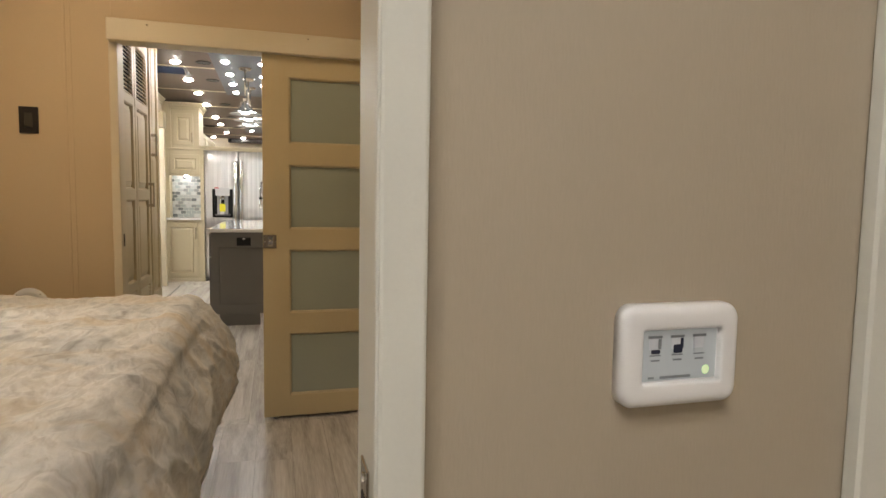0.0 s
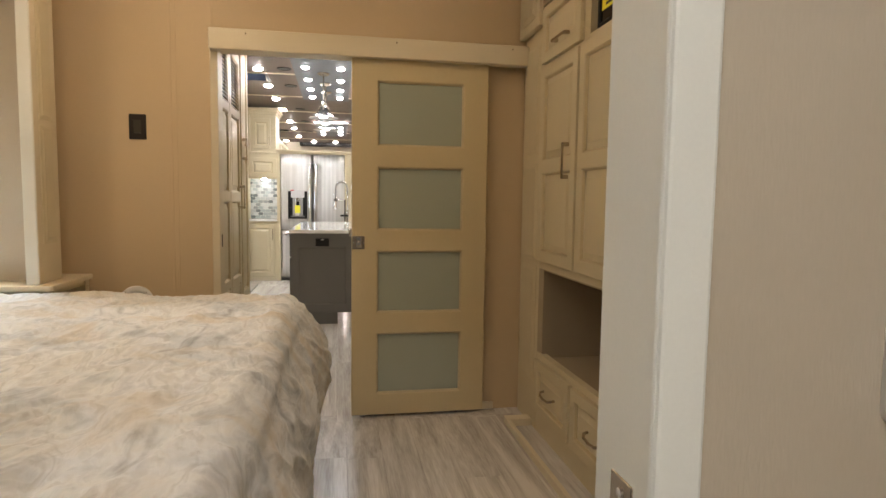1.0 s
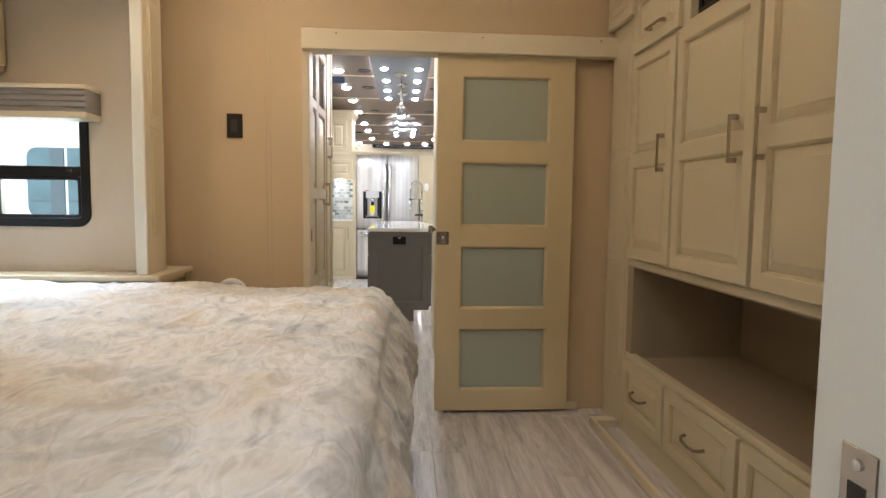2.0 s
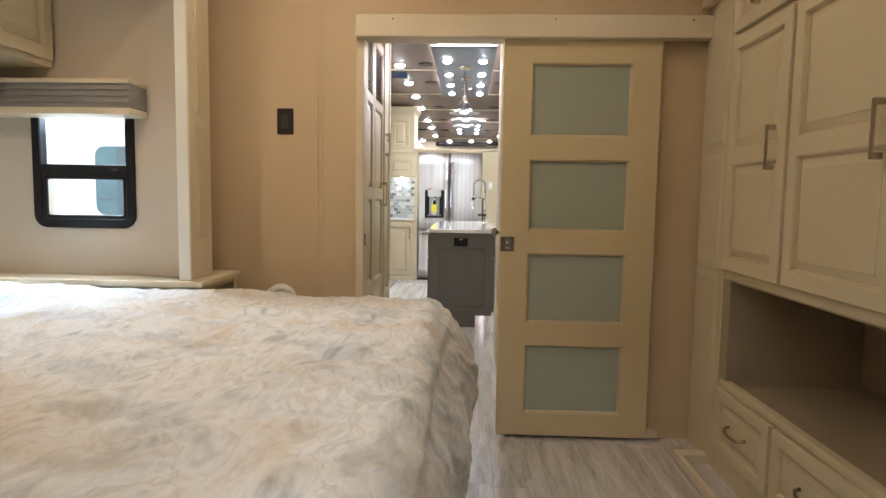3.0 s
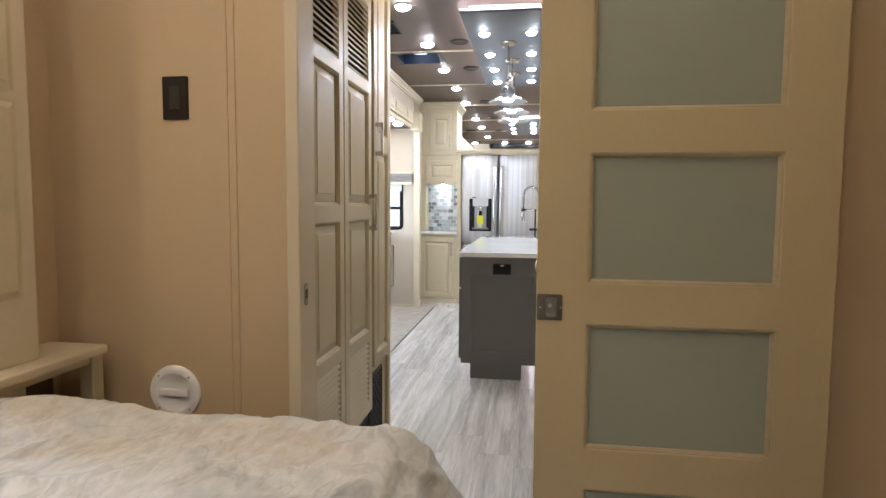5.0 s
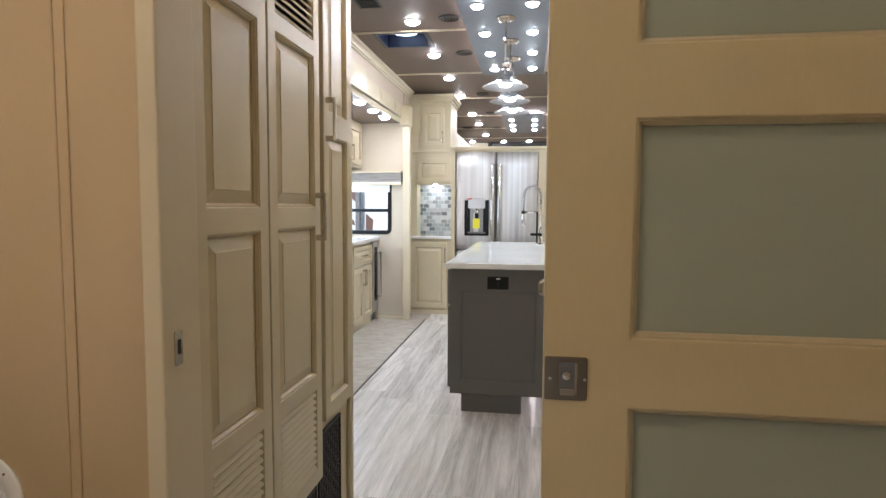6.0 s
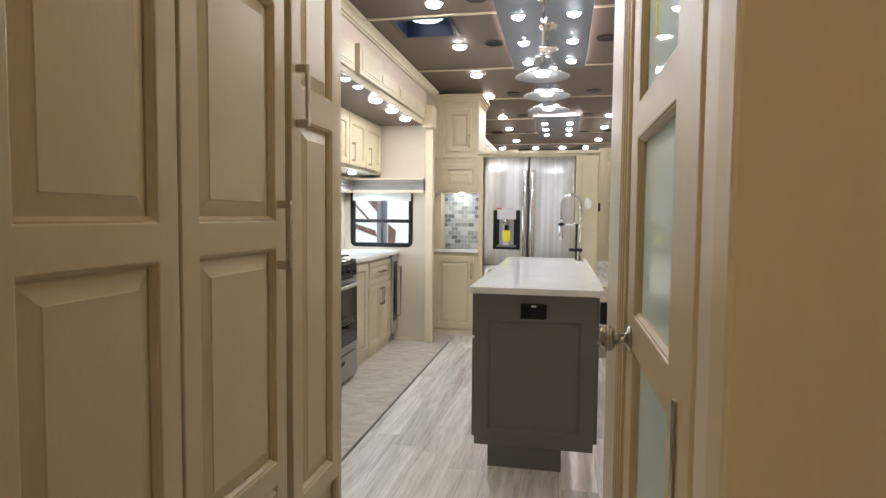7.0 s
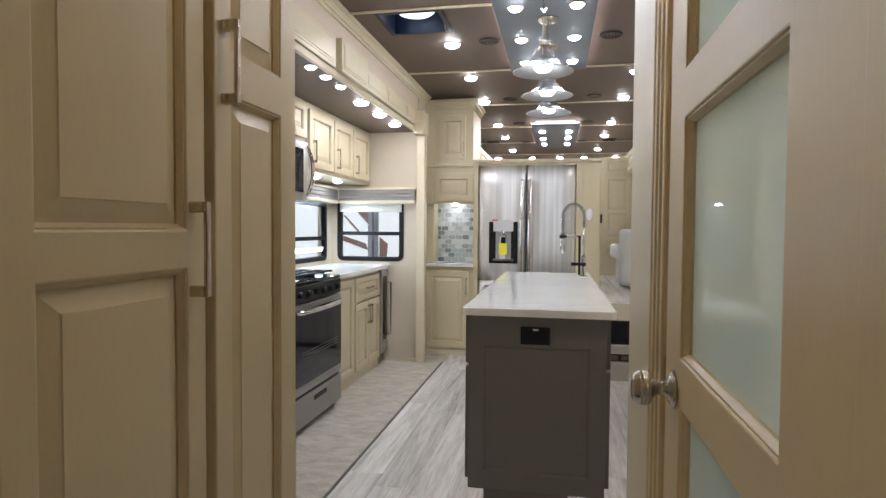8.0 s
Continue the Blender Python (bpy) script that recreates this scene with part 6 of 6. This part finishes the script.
def pendant(at):
    x, y, z = at
    o = thing("pendant_lamp", at, "polished nickel bell pendant lamp, switched on", "pendant lamp", "pendants over the island")
    m = Matrix.Translation(at)
    part("canopy", lathe([(0.062, 0.0), (0.062, -0.006), (0.050, -0.020), (0.020, -0.026), (0.009, -0.034)], m, 26), NICKEL, o, smooth=True)
    part("rod", tube([(x, y, z - 0.03), (x, y, z - 0.29)], 0.0065, 10), CHROME, o, smooth=True)
    part("coupling", lathe([(0.010, -0.125), (0.012, -0.130), (0.012, -0.142), (0.010, -0.147)], m, 14), CHROME, o)
    part("holder", lathe([(0.010, -0.275), (0.020, -0.285), (0.024, -0.300), (0.016, -0.312), (0.020, -0.322), (0.020, -0.340)], m, 18), CHROME, o, smooth=True)
    sh = lathe([(0.022, -0.330), (0.034, -0.344), (0.050, -0.366), (0.070, -0.392), (0.094, -0.416), (0.122, -0.434), (0.147, -0.443), (0.150, -0.446), (0.146, -0.4475), (0.120, -0.4385), (0.091, -0.4205),
                (0.067, -0.3965), (0.046, -0.3700), (0.030, -0.348), (0.018, -0.336)], m, 36)
    shade = part("shade", sh, SHADE_METAL, o, "flared polished nickel shade", True)
    part("liner", lathe([(0.1455, -0.4480), (0.1195, -0.4392), (0.0905, -0.4212), (0.0665, -0.3972), (0.0455, -0.3708), (0.030, -0.3495)], m, 36, cap=(False, False)), LINER, shade, "white enamelled inside", True)
    for q in range(3):
        a = 2 * math.pi * q / 3 + 0.5
        ca, sa = math.cos(a), math.sin(a)
        part("loop", tube([(x + r * ca, y + r * sa, z - hh) for r, hh in ((0.020, 0.33), (0.045, 0.322), (0.058, 0.345), (0.052, 0.372))], 0.003, 6), CHROME, o)
    part("bulb", lathe([(0.012, -0.352), (0.032, -0.378), (0.044, -0.405), (0.045, -0.425), (0.032, -0.442), (0.001, -0.448)], m, 18), GLOW_BULB, o, "glowing bulb", True)
    return o


pd = pendant((-0.165, 6.16, 2.47))
for y in (6.70, 7.23):
    copy_thing(pd, Matrix.Translation((-0.155, y, 2.47)))

# glow under the island
for x in (-0.42, 0.05):
    ls = thing("island_light_strip", (x, 6.6, 0.105), "warm LED strip under the island", "light strip", "island light strips")
    part("strip", boxes([(x - 0.006, x + 0.006, 5.74, 7.45, 0.105, 0.1125)]), GLOW_ISLAND, ls)

# ---- outside the windows ----
GEL = bpy.data.materials["white_gelcoat"]
nb = thing("neighbour_caravan", (-4.0, 11.6, -0.9), "white caravan with brown swoops parked outside", "caravan")
part("body", boxes([(-8.0, -1.75, 11.2, 13.6, -0.3, 2.6)], bevel=0.1, seg=3), GEL, nb)
BR = material("brown_decal", (0.17, 0.10, 0.08), 0.4)
for pts in (((-2.91, 1.50), (-2.73, 1.50), (-2.62, 1.24), (-2.73, 1.31)), ((-3.09, 1.13), (-3.09, 1.06), (-2.72, 0.93), (-2.75, 1.02)), ((-2.55, 1.12), (-2.43, 1.02), (-2.45, 0.80), (-2.55, 0.80)), ((-3.09, 1.42), (-3.06, 1.42), (-2.80, 1.15), (-2.83, 1.14))):
    bm = bmesh.new()
    loops_mesh(bm, [[Vector((x, y, z)) for x, z in pts] for y in (11.19, 11.205)])
    part("stripe", bm, BR, nb, "brown painted swoop")
part("awning_post", boxes([(-2.66, -2.60, 11.0, 11.1, -0.3, 2.3)]), material("grey_post", (0.2, 0.2, 0.22), 0.5), nb)
for x in (-3.4, -5.5):
    part("wheel", lathe([(0.2, -0.12), (0.34, -0.12), (0.36, -0.08), (0.36, 0.08), (0.34, 0.12), (0.2, 0.12)], Matrix.Translation((x, 11.35, -0.55)) @ Matrix.Rotation(radians(90), 4, "X"), 20), BLACK, nb)
vn = thing("parked_van", (-4.5, 6.5, -0.9), "white van with teal tinted windows parked outside", "van")
part("body", boxes([(-7.0, -2.42, 5.755, 7.25, -0.55, 2.3)], bevel=0.12, seg=3), GEL, vn)
TEAL = material("teal_tinted_glass", (0.145, 0.225, 0.255), 0.5, vary=0.30, scale=4, spec=0.05)
PILLAR = material("grey_window_pillar", (0.10, 0.14, 0.16), 0.5, vary=0.1)
for x0, x1 in ((-3.635, -2.60), (-5.2, -4.3), (-6.4, -5.5)):
    part("side_window", round_plate(x0, x1, 0.985, 1.63, 0.09, 0.0, 0.006, at_ny(5.755)), TEAL, vn, "teal tinted glass")
    part("window_pillar", boxes([(x0 + 0.21, x0 + 0.335, 0.99, 1.625, 0.004, 0.012)], at_ny(5.755), 0.002), PILLAR, vn, "dark grey pillar")
    part("window_divider", boxes([(x0 + 0.345, x0 + 0.365, 0.99, 1.625, 0.004, 0.010)], at_ny(5.755), 0.002), GEL, vn, "pale divider")
    part("window_seal", boxes([(x0 + 0.03, x1 - 0.03, 1.125, 1.14, 0.004, 0.009)], at_ny(5.755), 0.001), PILLAR, vn, "grey seal line")
for x in (-3.3, -6.0):
    part("wheel", lathe([(0.2, -0.12), (0.34, -0.12), (0.36, -0.08), (0.36, 0.08), (0.34, 0.12), (0.2, 0.12)], Matrix.Translation((x, 5.9, -0.55)) @ Matrix.Rotation(radians(90), 4, "X"), 20), BLACK, vn)

# ---- laid pieces: floor planks and mosaic ----
def planks(y0, y1, x0, x1, mat, wide, long, parent, seed, axis="y"):
    rnd = random.Random(seed)
    base = boxes([(-wide / 2 + 0.0003, wide / 2 - 0.0003, -long / 2 + 0.0003, long / 2 - 0.0003, -0.006, 0.0)] if axis == "y" else
                 [(-long / 2 + 0.0007, long / 2 - 0.0007, -wide / 2 + 0.0007, wide / 2 - 0.0007, -0.006, 0.0)], bevel=0.0007)
    me = bpy.data.meshes.new("plank")
    base.to_mesh(me)
    base.free()
    me.materials.append(mat)
    if axis == "y":
        n = max(1, round((x1 - x0) / wide))
        for i in range(n):
            y = y0 - rnd.random() * long
            while y < y1:
                o = new("plank", me)
                o.parent = parent
                lo, hi = max(y, y0), min(y + long, y1)
                o.location = (x0 + (i + 0.5) * wide, (lo + hi) / 2, 0)
                o.scale = (1, (hi - lo) / long, 1)
                y += long
    return


planks(-1.5, 3.10, -0.66, 1.02, PLANK, 0.168, 1.22, floor, 3)
planks(3.10, 8.9, -1.115, 1.045, PLANK, 0.18, 1.22, floor, 5)
structure("floor_slide", boxes([(-1.70, -1.130, 4.42, 8.52, -0.006, 0.004)], bevel=0.002), PLANK_X, "greige cross-grained vinyl floor of the kitchen slide", "floor")
structure("floor_corner", boxes([(-1.37, -1.115, 8.53, 8.9, -0.006, 0.001)]), PLANK_X, "greige vinyl floor by the corner cabinet", "floor")

TILE_MATS = [material("mosaic_" + n, c, 0.12, vary=0.12, scale=20) for n, c in (("white", (0.66, 0.68, 0.68)), ("pale", (0.52, 0.545, 0.55)), ("grey", (0.36, 0.375, 0.38)), ("slate", (0.21, 0.23, 0.24)), ("aqua", (0.44, 0.49, 0.50)))]
rnd = random.Random(11)
tile_meshes = []
for mat in TILE_MATS:
    bm = bmesh.new()
    six = lambda d, w: [at_ny(0) @ Vector((u, v, w)) for u, v in ((-0.0345 + d, 0), (-0.028 + d * 0.5, -0.0205 + d), (0.028 - d * 0.5, -0.0205 + d), (0.0345 - d, 0), (0.028 - d * 0.5, 0.0205 - d), (-0.028 + d * 0.5, 0.0205 - d))]
    loops_mesh(bm, [six(0, 0), six(0, 0.005), six(0.002, 0.007)])
    bmesh.ops.recalc_face_normals(bm, faces=bm.faces)
    me = bpy.data.meshes.new("tile")
    bm.to_mesh(me)
    bm.free()
    me.materials.append(mat)
    tile_meshes.append(me)
for j in range(13):
    for i in range(7):
        x = -1.335 + 0.072 * i + (0.036 if j % 2 else 0)
        if x > -0.915:
            continue
        o = new("tile", tile_meshes[rnd.randrange(5)])
        o.parent = ns_wall
        o.location = (x, 9.17 - rnd.random() * 0.002, 0.926 + 0.0455 * j)
